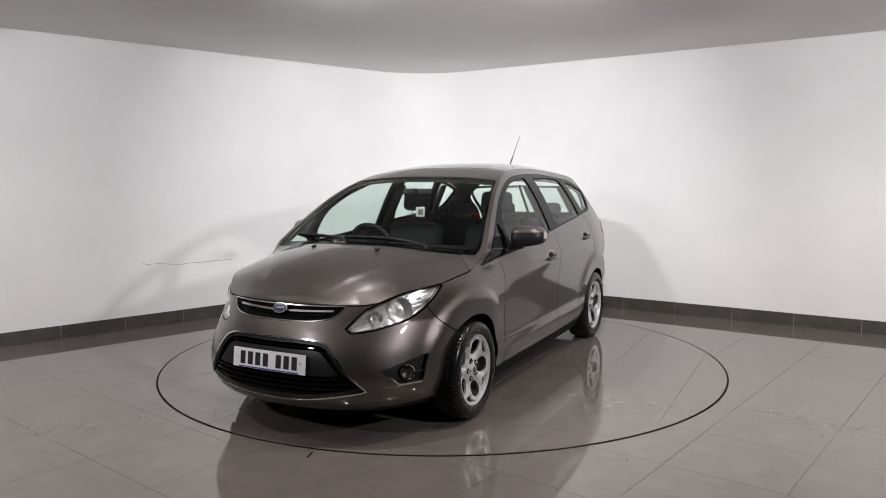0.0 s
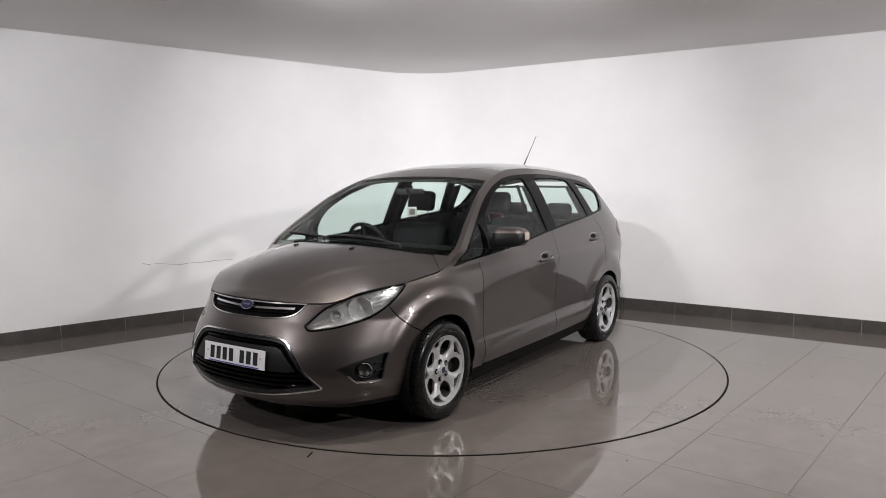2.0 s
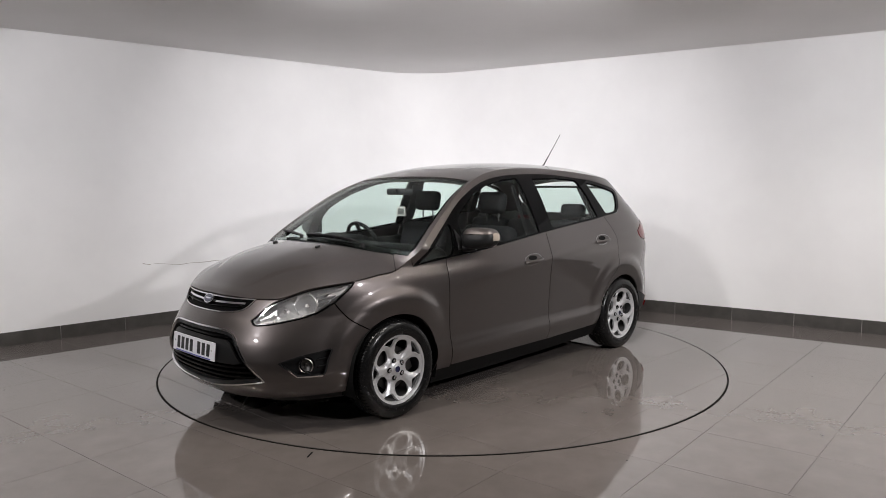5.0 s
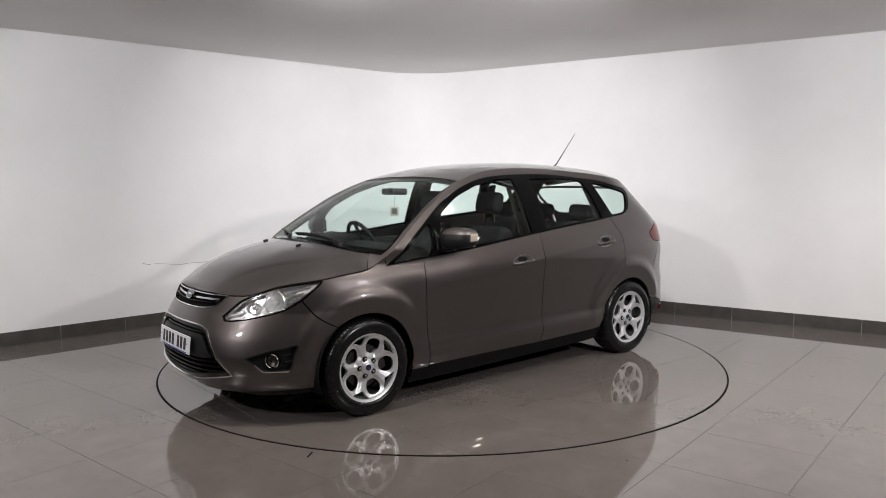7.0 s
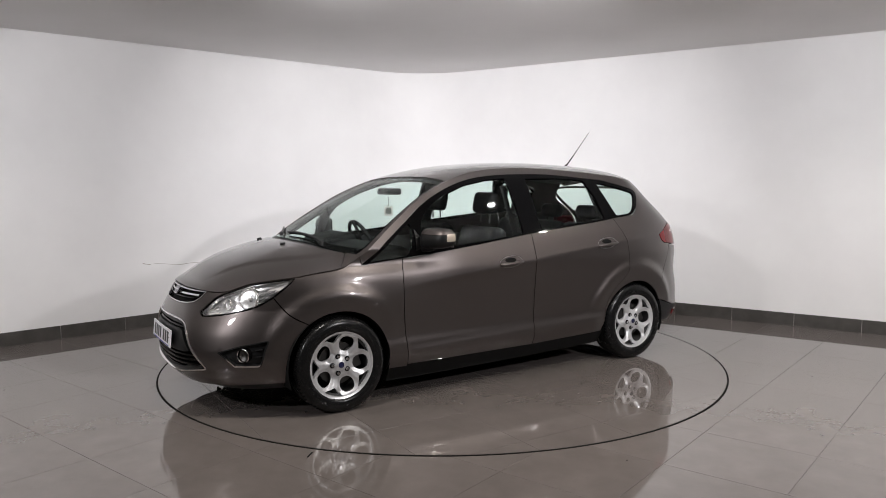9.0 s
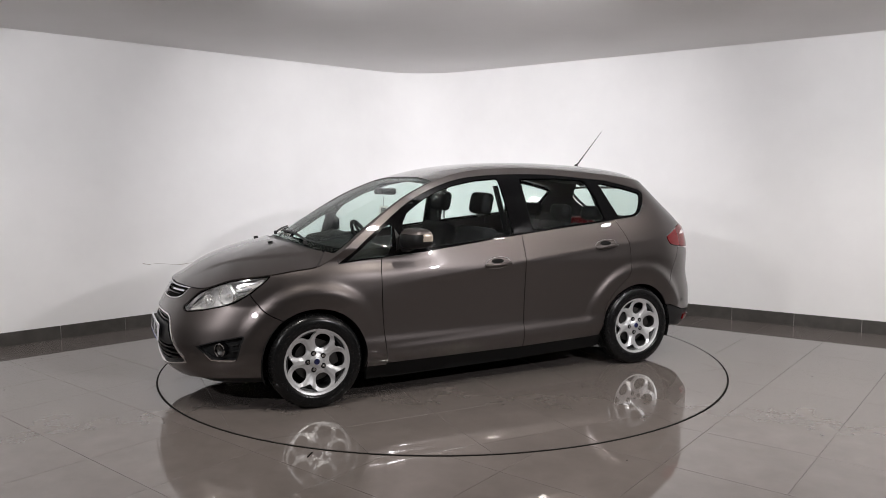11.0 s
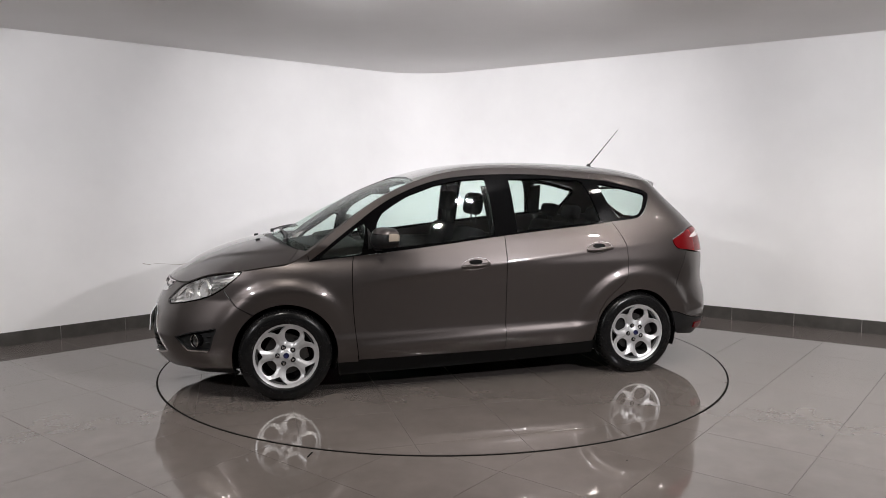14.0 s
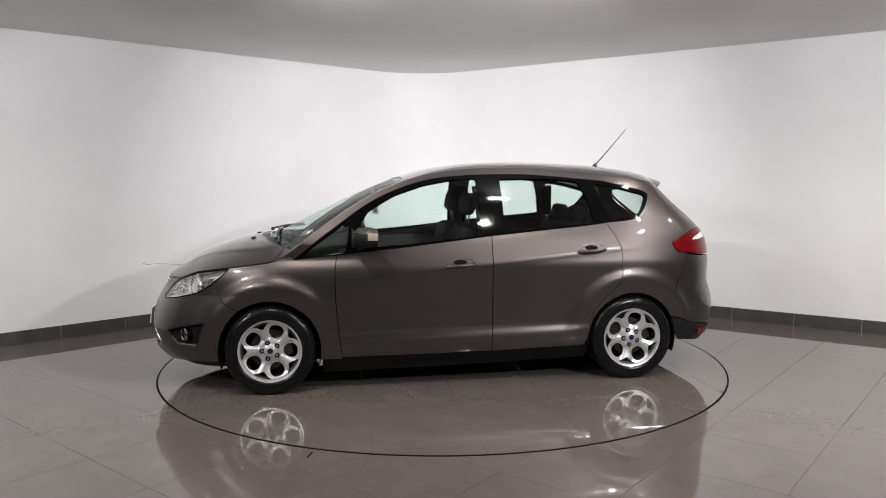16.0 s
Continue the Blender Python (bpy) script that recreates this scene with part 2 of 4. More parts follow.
def patch(name, x0, x1, v0, v1, nx, nv, mat, parent, off=0.0, thick=0.006, ease=1.0, surf=None, label=""):
    """A plate of the car's top between two lines x0(v), x1(v)."""
    surf = surf or top
    front, back, normals, faces = [], [], [], []
    e = 2e-3
    for i in range(nx + 1):
        for j in range(nv + 1):
            v = v0 + (v1 - v0) * j / nv
            x = x0(v) + (x1(v) - x0(v)) * (i / nx) ** ease
            p = Vector(surf(x, v))
            n = (Vector(surf(x + e, v)) - Vector(surf(x - e, v))).cross(Vector(surf(x, v + e)) - Vector(surf(x, v - e)))
            n = n.normalized() if n.length > 1e-12 else Vector((0.6, 0, 0.8))
            if n.z < 0:
                n = -n
            front.append(p + n * off)
            back.append(p + n * (off - thick))
            normals.append(n)
    w, n0 = nv + 1, (nx + 1) * (nv + 1)
    down = (x1(0.0) < x0(0.0)) == (v1 > v0)
    for i in range(nx):
        for j in range(nv):
            q = (i * w + j, i * w + j + 1, (i + 1) * w + j + 1, (i + 1) * w + j)
            q = q if down else tuple(reversed(q))
            faces += [q, tuple(n0 + k for k in reversed(q))]
    ring = [j for j in range(w)] + [i * w + nv for i in range(1, nx + 1)] + [nx * w + j for j in range(nv - 1, -1, -1)] + [i * w for i in range(nx - 1, 0, -1)]
    for a, b in zip(ring, ring[1:] + ring[:1]):
        faces.append((b, a, n0 + a, n0 + b) if down else (a, b, n0 + b, n0 + a))
    ob = solid(name, front + back, faces, mat, parent, normals + [None] * n0)
    if label:
        ob["label"] = label
    return ob


# ---- the room: two long walls that meet in a rounded corner behind the turntable ----
def wall_line():
    """The walls' inner line in plan, from the left end round the corner to the right end."""
    a, b, corner, r = Vector((-9.5, -4.75)), Vector((8.0, -1.90)), Vector((-0.29, 3.85)), 0.9
    da, db = (a - corner).normalized(), (b - corner).normalized()
    half = da.angle(db) / 2
    cut = r / math.tan(half)
    centre = corner + (da + db).normalized() * (r / math.sin(half))
    p, q = corner + da * cut - centre, corner + db * cut - centre
    turn = p.angle_signed(q)
    pts = [a]
    for i in range(17):
        w = -turn * i / 16
        pts.append(centre + Vector((p.x * math.cos(w) - p.y * math.sin(w), p.x * math.sin(w) + p.y * math.cos(w))))
    return pts + [b]


LINE = wall_line()


def offset_line(line, d):
    """The line moved into the room by d (to the right of its run)."""
    out = []
    for i, p in enumerate(line):
        e = (line[min(i + 1, len(line) - 1)] - line[max(i - 1, 0)]).normalized()
        out.append(p + Vector((e.y, -e.x)) * d)
    return out


def strip(name, line, inner, outer, z0, z1, mat, parent=None):
    """A band that stands along a plan line between two offsets into the room."""
    a, b = offset_line(line, inner), offset_line(line, outer)
    verts, faces = [], []
    for p, q in zip(a, b):
        verts += [(p.x, p.y, z0), (p.x, p.y, z1), (q.x, q.y, z1), (q.x, q.y, z0)]
    for i in range(len(line) - 1):
        k = 4 * i
        for s in range(4):
            t = (s + 1) % 4
            faces.append((k + s, k + t, k + 4 + t, k + 4 + s))
    faces += [(3, 2, 1, 0), tuple(4 * (len(line) - 1) + s for s in range(4))]
    me_ob = solid(name, verts, faces, mat, parent, smooth_faces=False)
    for poly in me_ob.data.polygons:
        poly.use_smooth = abs(poly.normal.z) < 0.5
    me_ob.data.set_sharp_from_angle(angle=radians(30))
    return me_ob


tagged(strip("wall_north", LINE, -0.15, 0.0, 0.0, CEIL + 0.1, WALL), "matt white painted studio wall with a rounded corner", "wall", kind="structure")


# unseen walls added to close the room, dark to dim the car's reflections
def flat_wall(name, p, q):
    d = (Vector(q) - Vector(p)).normalized()
    n = Vector((d.y, -d.x)) * 0.15
    v = [(p[0], p[1]), (q[0], q[1]), (q[0] - n.x, q[1] - n.y), (p[0] - n.x, p[1] - n.y)]
    ob = solid(name, [(x, y, 0.0) for x, y in v] + [(x, y, CEIL + 0.1) for x, y in v],
               [(0, 1, 5, 4), (1, 2, 6, 5), (2, 3, 7, 6), (3, 0, 4, 7), (4, 5, 6, 7), (3, 2, 1, 0)], BACK, smooth_faces=False)
    return tagged(ob, "unseen dark grey wall added behind the camera to keep reflections dark", "wall", kind="structure")


flat_wall("wall_east", (8.0, -1.90), (4.2, -9.6))
flat_wall("wall_south", (4.2, -9.6), (-6.5, -9.6))
flat_wall("wall_west", (-6.5, -9.6), (-9.5, -4.75))
ceiling = solid("ceiling", [(x, y, z) for z in (CEIL, CEIL + 0.12) for x, y in ((-10.5, -10.5), (9, -10.5), (9, 5), (-10.5, 5))],
                [(3, 2, 1, 0), (4, 5, 6, 7), (0, 1, 5, 4), (1, 2, 6, 5), (2, 3, 7, 6), (3, 0, 4, 7)], CEILING, smooth_faces=False)
tagged(ceiling, "plain off-white painted studio ceiling", "ceiling", kind="structure")
tagged(strip("trim", LINE, 0.0, 0.008, CEIL - 0.012, CEIL - 0.002, WALL), "thin white bead between wall and ceiling", "trim", kind="structure")

# skirting of dark tiles, one by one, with pale joints
skirting = strip("baseboard", LINE, 0.001, 0.007, 0.0, 0.126, GROUT_PALE)
tagged(skirting, "dark grey porcelain skirting tiles with pale joints", "skirting", kind="structure")


def along(line, d):
    for p, q in zip(line, line[1:]):
        n = (q - p).length
        if d <= n:
            return p + (q - p) * (d / n)
        d -= n
    return line[-1]


def skirting_tiles():
    total = sum((q - p).length for p, q in zip(LINE, LINE[1:]))
    first = (LINE[0] - Vector((-3.62, 0.738))).length % 0.6
    cuts = [0.0] + [first + 0.6 * i for i in range(int((total - first) / 0.6) + 1)]
    for a, b in zip(cuts, cuts[1:]):
        n = 4
        line = [along(LINE, a + 0.0025 + (b - a - 0.005) * i / n) for i in range(n + 1)]
        strip("skirting_tile", line, 0.005, 0.012 + random.uniform(0, 0.0006), 0.0, 0.128, SKIRT, skirting)


skirting_tiles()

# scuff marks low on the wall
def scuff(points, width):
    n = Vector((0.6831, -0.7303))
    verts, faces = [], []
    for i, (d, z) in enumerate(points):
        p = Vector((-3.62, 0.738)) + Vector((0.7303, 0.6831)) * d + n * 0.003
        w = width * (0.4 + 0.6 * abs(math.sin(2.3 * i + 1)))
        verts += [(p.x, p.y, z - w / 2), (p.x, p.y, z + w / 2)]
    for i in range(len(points) - 1):
        faces.append((2 * i, 2 * i + 2, 2 * i + 3, 2 * i + 1))
    ob = solid("scuff_mark", verts, faces, SCUFF, smooth_faces=False)
    return tagged(ob, "thin grey scuff scratched into the white wall paint", "scuff mark", kind="structure")


scuff([(0.80, 0.652), (0.84, 0.640), (0.88, 0.633)], 0.012)
scuff([(0.92, 0.640), (1.02, 0.633), (1.12, 0.612), (1.20, 0.610)], 0.005)
scuff([(1.18, 0.607), (1.32, 0.617), (1.42, 0.612), (1.51, 0.614), (1.58, 0.619), (1.66, 0.616), (1.79, 0.617)], 0.009)


# ---- floor: large polished tiles, each on its own, round a turning disc ----
TILE_SIDE, JOINT = 0.62, 0.0018
GRID_A = radians(-39.0)
RING = 2.268
floor = solid("floor", [(-10.5, -10.5, -0.003), (9, -10.5, -0.003), (9, 5, -0.003), (-10.5, 5, -0.003), (-10.5, -10.5, -0.05), (9, -10.5, -0.05), (9, 5, -0.05), (-10.5, 5, -0.05)],
              [(0, 1, 2, 3), (7, 6, 5, 4), (0, 4, 5, 1), (1, 5, 6, 2), (2, 6, 7, 3), (3, 7, 4, 0)], GROUT, smooth_faces=False)
tagged(floor, "polished grey-brown porcelain floor tiles with thin grout joints", "floor", kind="structure")


def clip(poly, centre, normal):
    """The part of a convex polygon on the inner side of a line."""
    out = []
    for p, q in zip(poly, poly[1:] + poly[:1]):
        a, b = (Vector(p) - centre).dot(normal), (Vector(q) - centre).dot(normal)
        if a <= 0:
            out.append(p)
        if (a < 0 < b) or (b < 0 < a):
            w = a / (a - b)
            out.append((p[0] + (q[0] - p[0]) * w, p[1] + (q[1] - p[1]) * w))
    return out


def slab(name, poly, z, thick, mat, parent):
    """A tile: a flat plate with a small bevel along its rim."""
    inner = inset(poly, 0.0007)
    n = len(poly)
    verts = [(x, y, z - thick) for x, y in poly] + [(x, y, z - 0.0012) for x, y in poly] + [(x, y, z) for x, y in inner]
    faces = [tuple(range(2 * n, 3 * n))]
    for i in range(n):
        j = (i + 1) % n
        faces += [(i, j, n + j, n + i), (n + i, n + j, 2 * n + j, 2 * n + i)]
    return solid(name, verts, faces, mat, parent, smooth_faces=False)


def floor_tiles():
    u, w = Vector((math.cos(GRID_A), math.sin(GRID_A))), Vector((-math.sin(GRID_A), math.cos(GRID_A)))
    base = Vector((-1.931, -2.28))
    mesh = None
    for j in range(-12, 14):
        for i in range(-14, 18):
            o = base + u * TILE_SIDE * i + w * TILE_SIDE * j
            c = o + (u + w) * TILE_SIDE / 2
            if not (-7.5 < c.x < 7.5 and -6.2 < c.y < 4.2) or c.length < RING - 0.46:
                continue
            if (-0.6831 * c.x + 0.7303 * c.y) > 3.45 or (0.5685 * c.x + 0.8227 * c.y) > 3.45:
                continue
            if mesh is None:
                k, s = JOINT / 2, TILE_SIDE - JOINT / 2
                quad = [tuple(u * a + w * b) for a, b in ((k, k), (s, k), (s, s), (k, s))]
                ob = slab("floor_tile", quad, 0.0, 0.012, TILE, floor)
                mesh = ob.data
            else:
                ob = new("floor_tile", mesh)
                ob.parent = floor
            ob.location = (o.x, o.y, 0.0)


floor_tiles()

# turning disc, flush with the floor, a dark gap round it
turntable = new("turntable")
tagged(turntable, "round tiled turntable let into the polished floor", "turntable")


def disc(name, r0, r1, z0, z1, mat, parent, n=128):
    verts, faces = [], []
    for k in range(n):
        a = 2 * math.pi * k / n
        c, s = math.cos(a), math.sin(a)
        verts += [(r0 * c, r0 * s, z0), (r0 * c, r0 * s, z1), (r1 * c, r1 * s, z1), (r1 * c, r1 * s, z0)]
    for k in range(n):
        a, b = 4 * k, 4 * ((k + 1) % n)
        for s in range(4):
            t = (s + 1) % 4
            faces.append((a + s, a + t, b + t, b + s))
    return solid(name, verts, faces, mat, parent, smooth_faces=False)


ring_gap = disc("turntable_gap", RING - 0.004, RING + 0.008, 0.0, 0.0028, GAP, None)
tagged(ring_gap, "thin dark gap round the turntable", "floor gap", kind="structure")
disc("base", 0.0005, RING - 0.004, 0.0005, 0.0018, GROUT, turntable)


def disc_tiles():
    rim = [(Vector((math.cos(a), math.sin(a))) * (RING - 0.006), Vector((math.cos(a), math.sin(a)))) for a in (2 * math.pi * k / 96 for k in range(96))]
    for i in range(-5, 5):
        for j in range(-5, 5):
            x, y = 0.09 + TILE_SIDE * i, 0.13 + TILE_SIDE * j
            k, s = JOINT / 2, TILE_SIDE - JOINT / 2
            poly = [(x + k, y + k), (x + s, y + k), (x + s, y + s), (x + k, y + s)]
            if max(math.hypot(*p) for p in poly) > RING - 0.006:
                for c, n in rim:
                    poly = clip(poly, c, n)
                    if len(poly) < 3:
                        break
            if len(poly) >= 3 and abs(area2(poly)) > 0.002:
                slab("floor_tile", poly, 0.004, 0.002, TILE, turntable)


disc_tiles()


# ---- floodlights on the ceiling ----
def flood_light(eye, aim, size):
    x, y, z = eye
    ob = new("flood_light")
    m = look(eye, aim)
    housing = box_part("housing", (size + 0.06, size * 0.45 + 0.06, 0.05), m @ pose(0, 0, 0.045), LAMP_BODY, ob, 0.008)
    rim = bmesh.new()
    w, h = size + 0.06, size * 0.45 + 0.06
    for sx, sy, px, py in ((w, 0.012, 0, h / 2 - 0.006), (w, 0.012, 0, 0.006 - h / 2), (0.012, h - 0.024, w / 2 - 0.006, 0), (0.012, h - 0.024, 0.006 - w / 2, 0)):
        box(rim, (sx, sy, 0.03), m @ pose(px, py, 0.005), 0.003, 1)
    part("frame", rim, LAMP_BODY, ob)
    box_part("bracket", (0.04, 0.03, CEIL - z), pose(x, y, (CEIL + z) / 2), LAMP_BODY, ob, 0.004)
    return tagged(ob, "white rectangular floodlight out of view under the ceiling", "floodlight", "ceiling floodlights")


# all out of view; the added side pair gets housings too
for row in FLOODS:
    flood_light(row[0], row[1], row[4])



def downlight(x, y):
    """A round downlight let into the ceiling."""
    ob = new("downlight")
    m = Matrix.Translation((x, y, CEIL)) @ pose(0, 0, 0, -90)
    b = lathe([(0.060, 0.001), (0.062, 0.014), (0.075, 0.012), (0.082, 0.001)], 32)
    b.transform(m)
    part("trim_ring", b, LAMP_BODY, ob)
    b = lathe([(0.0, 0.004), (0.058, 0.004), (0.060, 0.001)], 32)
    b.transform(m)
    part("diffuser", b, LAMP_BODY, ob)
    return tagged(ob, "small round white downlight let into the ceiling", "downlight", "ceiling downlights")


for row in DOWN:
    downlight(*row[:2])

mark = solid("floor_mark", [(-0.744, -2.277, 0.0005), (-0.736, -2.279, 0.0005), (-0.722, -2.205, 0.0032), (-0.730, -2.203, 0.0032), (-0.744, -2.277, 0.0035), (-0.736, -2.279, 0.0035), (-0.722, -2.205, 0.0035), (-0.730, -2.203, 0.0035)],
             [(4, 5, 6, 7), (0, 1, 5, 4), (1, 2, 6, 5), (2, 3, 7, 6), (3, 0, 4, 7)], GAP, smooth_faces=False)
tagged(mark, "short dark notch in the floor beside the turntable", "floor mark", kind="structure")


# grit and a chip of plaster left lying on the tiles
def grit():
    verts, faces = [], []
    for x, y, r in ((-3.166, -0.96, 0.006), (-2.57, -2.0, 0.006), (2.80, -0.70, 0.007), (0.99, -2.34, 0.006), (-3.40, -0.02, 0.005), (3.93, 0.28, 0.007), (2.60, -1.76, 0.006), (1.62, -1.3, 0.004), (3.3, -1.1, 0.004), (-2.9, -1.5, 0.004)):
        k = len(verts)
        verts += [(x + r * math.cos(a) * random.uniform(0.7, 1.2), y + r * math.sin(a) * random.uniform(0.7, 1.2), 0.0001) for a in (2 * math.pi * q / 6 for q in range(6))] + [(x, y, 0.4 * r)]
        faces += [(k + q, k + (q + 1) % 6, k + 6) for q in range(6)]
    ob = solid("floor_grit", verts, faces, LINER, smooth_faces=False)
    return tagged(ob, "scattered dark grit on the polished tiles", "grit", kind="stuff")


grit()


# ---- car body surface: x forward, y to its left, z up, origin between the axles on the ground ----
def lerp(table, q):
    return float(np.interp(q, [a for a, b in table], [b for a, b in table]))


def smooth(table, q):
    """A monotone smooth curve through a table of (place, value)."""
    n = len(table)
    if q <= table[0][0]:
        return table[0][1]
    if q >= table[-1][0]:
        return table[-1][1]
    k = next(i for i in range(n - 1) if table[i + 1][0] >= q)

    def slope(i):
        a, b = max(i - 1, 0), min(i + 1, n - 1)
        return (table[b][1] - table[a][1]) / (table[b][0] - table[a][0])
    (x0, y0), (x1, y1) = table[k], table[k + 1]
    h, w = x1 - x0, (q - x0) / (x1 - x0)
    return ((2 * w ** 3 - 3 * w ** 2 + 1) * y0 + (w ** 3 - 2 * w ** 2 + w) * h * slope(k)
            + (3 * w ** 2 - 2 * w ** 3) * y1 + (w ** 3 - w ** 2) * h * slope(k + 1))


def step(a, b, q):
    w = min(max((q - a) / (b - a), 0.0), 1.0)
    return w * w * (3 - 2 * w)


HUB_X, HUB_Z = 1.324, 0.311
X_FRONT, X_REAR = 1.0, -1.15          # where the sides turn into the nose and the tail
WIDTH = [(0.14, 0.78), (0.20, 0.815), (0.27, 0.852), (0.33, 0.872), (0.39, 0.876), (0.45, 0.868), (0.6, 0.874), (0.78, 0.888), (0.87, 0.893),
         (0.93, 0.882), (1.0, 0.862), (1.08, 0.835), (1.2, 0.782), (1.35, 0.708), (1.46, 0.640), (1.53, 0.580), (1.6, 0.50)]
NOSE = [(0.14, 1.02), (0.18, 1.11), (0.24, 1.19), (0.32, 1.235), (0.42, 1.25), (0.53, 1.24), (0.62, 1.205), (0.70, 1.165), (0.80, 1.105), (0.86, 1.05), (0.95, 0.98), (1.1, 0.8), (1.6, 0.5)]
NOSE_N = [(0.2, 2.9), (0.45, 2.9), (0.7, 2.45), (0.9, 2.5), (1.6, 2.5)]
TAIL = [(0.14, 0.86), (0.24, 0.96), (0.34, 1.02), (0.48, 1.035), (0.58, 1.02), (0.70, 0.98), (0.9, 0.97), (1.06, 0.925), (1.15, 0.845), (1.3, 0.68), (1.42, 0.565), (1.6, 0.40)]
TAIL_N = [(0.2, 3.6), (0.9, 3.6), (1.2, 4.2), (1.6, 4.2)]
TOP_EDGE = [(-2.0, 1.37), (-1.75, 1.428), (-1.66, 1.450), (-1.53, 1.476), (-1.29, 1.512), (-1.02, 1.542), (-0.63, 1.572), (-0.285, 1.578), (0.0, 1.562), (0.22, 1.525), (0.42, 1.462), (0.63, 1.368), (0.83, 1.245),
            (0.99, 1.135), (1.16, 1.008), (1.24, 0.957), (1.31, 0.930), (1.45, 0.912), (1.59, 0.892), (1.72, 0.876), (1.80, 0.862), (1.84, 0.851), (1.87, 0.840), (1.90, 0.827), (1.93, 0.814), (1.96, 0.803), (2.0, 0.797), (2.05, 0.796), (2.105, 0.798), (2.2, 0.77)]
TOP_MID = [(-2.0, 1.43), (-1.9, 1.462), (-1.75, 1.505), (-1.55, 1.552), (-1.3, 1.590), (-0.97, 1.615), (-0.58, 1.628), (-0.2, 1.618), (0.08, 1.585), (0.3, 1.528), (0.45, 1.478), (0.7, 1.378), (1.0, 1.240),
           (1.18, 1.149), (1.30, 1.098), (1.40, 1.074), (1.54, 1.046), (1.715, 0.997), (1.89, 0.928), (2.02, 0.852), (2.07, 0.826), (2.105, 0.798), (2.2, 0.77)]


def arch(x, z, x0, amount):
    r = math.hypot(x - x0, z - HUB_Z)
    brow = math.exp(-((r - 0.468) / (0.045 if r > 0.468 else 0.09)) ** 2)
    return amount * (0.55 * step(0.54, 0.44, r) + 0.6 * brow) * step(0.32, 0.62, z)


def half_width(x, z):
    w = smooth(WIDTH, z)
    w += arch(x, z, HUB_X, 0.025) * step(0.86, 1.16, x) * step(0.98, 0.80, z) + arch(x, z, -HUB_X, 0.022) * step(1.0, 0.8, z)
    # sharp shoulder crease that climbs towards the tail: full above, undercut below
    d = z - (0.867 - 0.100 * max(x, -1.7))
    w += 0.0115 * (math.exp(-d / 0.085) if d > 0 else math.exp(d / 0.040)) * step(0.95, 0.45, x) * step(-1.62, -1.15, x)
    # the wing leans in above the arch
    w -= 0.042 * (max(z - 0.66, 0.0) / 0.27) ** 2 * step(0.35, 0.95, x) * step(1.75, 1.40, x) * step(1.05, 0.93, z)
    # crease above the sill on the doors
    low = 0.395 - 0.030 * x
    d = min(max((low - z) / 0.075, 0.0), 1.0)
    w += 0.011 * (1 - (1 - d) ** 2) * step(0.92, 0.74, x) * step(-1.0, -0.86, x)
    return w


def shell(s, z):
    """A point of the left flank. s runs round the car: nose middle -1.65, flank 0 .. 2.15, tail middle 3.80."""
    if s < 0:
        f = math.pi / 2 + s / 1.05
        n, a, b = lerp(NOSE_N, z), smooth(NOSE, z), None
        c, d = max(math.cos(f), 0.0), math.sin(f)
        r = (c ** n + abs(d) ** n) ** (-1 / n)
        x = X_FRONT + a * r * c
        return x, half_width(x, z) * r * d, z
    if s <= X_FRONT - X_REAR:
        x = X_FRONT - s
        return x, half_width(x, z), z
    f = math.pi / 2 - (s - (X_FRONT - X_REAR)) / 1.05
    n, a = lerp(TAIL_N, z), smooth(TAIL, z)
    c, d = max(math.cos(f), 0.0), math.sin(f)
    r = (c ** n + abs(d) ** n) ** (-1 / n)
    x = X_REAR - a * r * c
    return x, half_width(x, z) * r * d, z


def s_of(x, z, y=None):
    """The s at which the flank has this x (and, round the nose and tail, this y)."""
    if X_REAR <= x <= X_FRONT:
        return X_FRONT - x
    lo, hi = ((-1.65, 0.0) if x > X_FRONT else (X_FRONT - X_REAR, 3.80))
    for _ in range(40):
        m = (lo + hi) / 2
        if shell(m, z)[0] > x:
            lo = m
        else:
            hi = m
    return (lo + hi) / 2


def edge_half(x):
    z = smooth(TOP_EDGE, x)
    return shell(s_of(x, z), z)[1]


def top(x, v):
    """A point of the bonnet, windscreen or roof: v from -1 (right edge) to 1 (left edge)."""
    ze, zm = smooth(TOP_EDGE, x), smooth(TOP_MID, x)
    k = 2.3 if x > 1.3 else (2.3 + (1.3 - x) * 0.7 if x > 0.3 else 3.0)
    a = abs(v)
    # the bonnet's raised middle, edged by two soft creases that spread towards the windscreen
    ridge = 0.46 + 0.26 * step(2.0, 1.3, x)
    raised = 0.006 * (step(ridge + 0.08, ridge - 0.01, a) - (1 - a * a) * 0.6) * step(2.06, 1.85, x) * step(1.22, 1.36, x)
    return x, v * edge_half(x), ze + (zm - ze) * (1 - a ** k) + raised


# ---- the car ----
S_NOSE, S_TAIL = -1.05 * math.pi / 2, (X_FRONT - X_REAR) + 1.05 * math.pi / 2
car = new("car")
tagged(car, "bronze-grey metallic compact family car with alloy wheels", "car")


def at(x, z):
    return s_of(x, z), z


def edge_line(x0, x1, n, drop=0.0):
    out = []
    for i in range(n + 1):
        x = x0 + (x1 - x0) * i / n
        z = smooth(TOP_EDGE, x)
        out.append((s_of(x, z), z - drop))
    return out


def wheel_arc(x0, r, a0, a1, n=24):
    """The rim of a wheel arch, between two angles in degrees from the front, upwards."""
    out = []
    for i in range(n + 1):
        a = radians(a0 + (a1 - a0) * i / n)
        out.append(at(x0 + r * math.cos(a), HUB_Z + r * math.sin(a)))
    return out


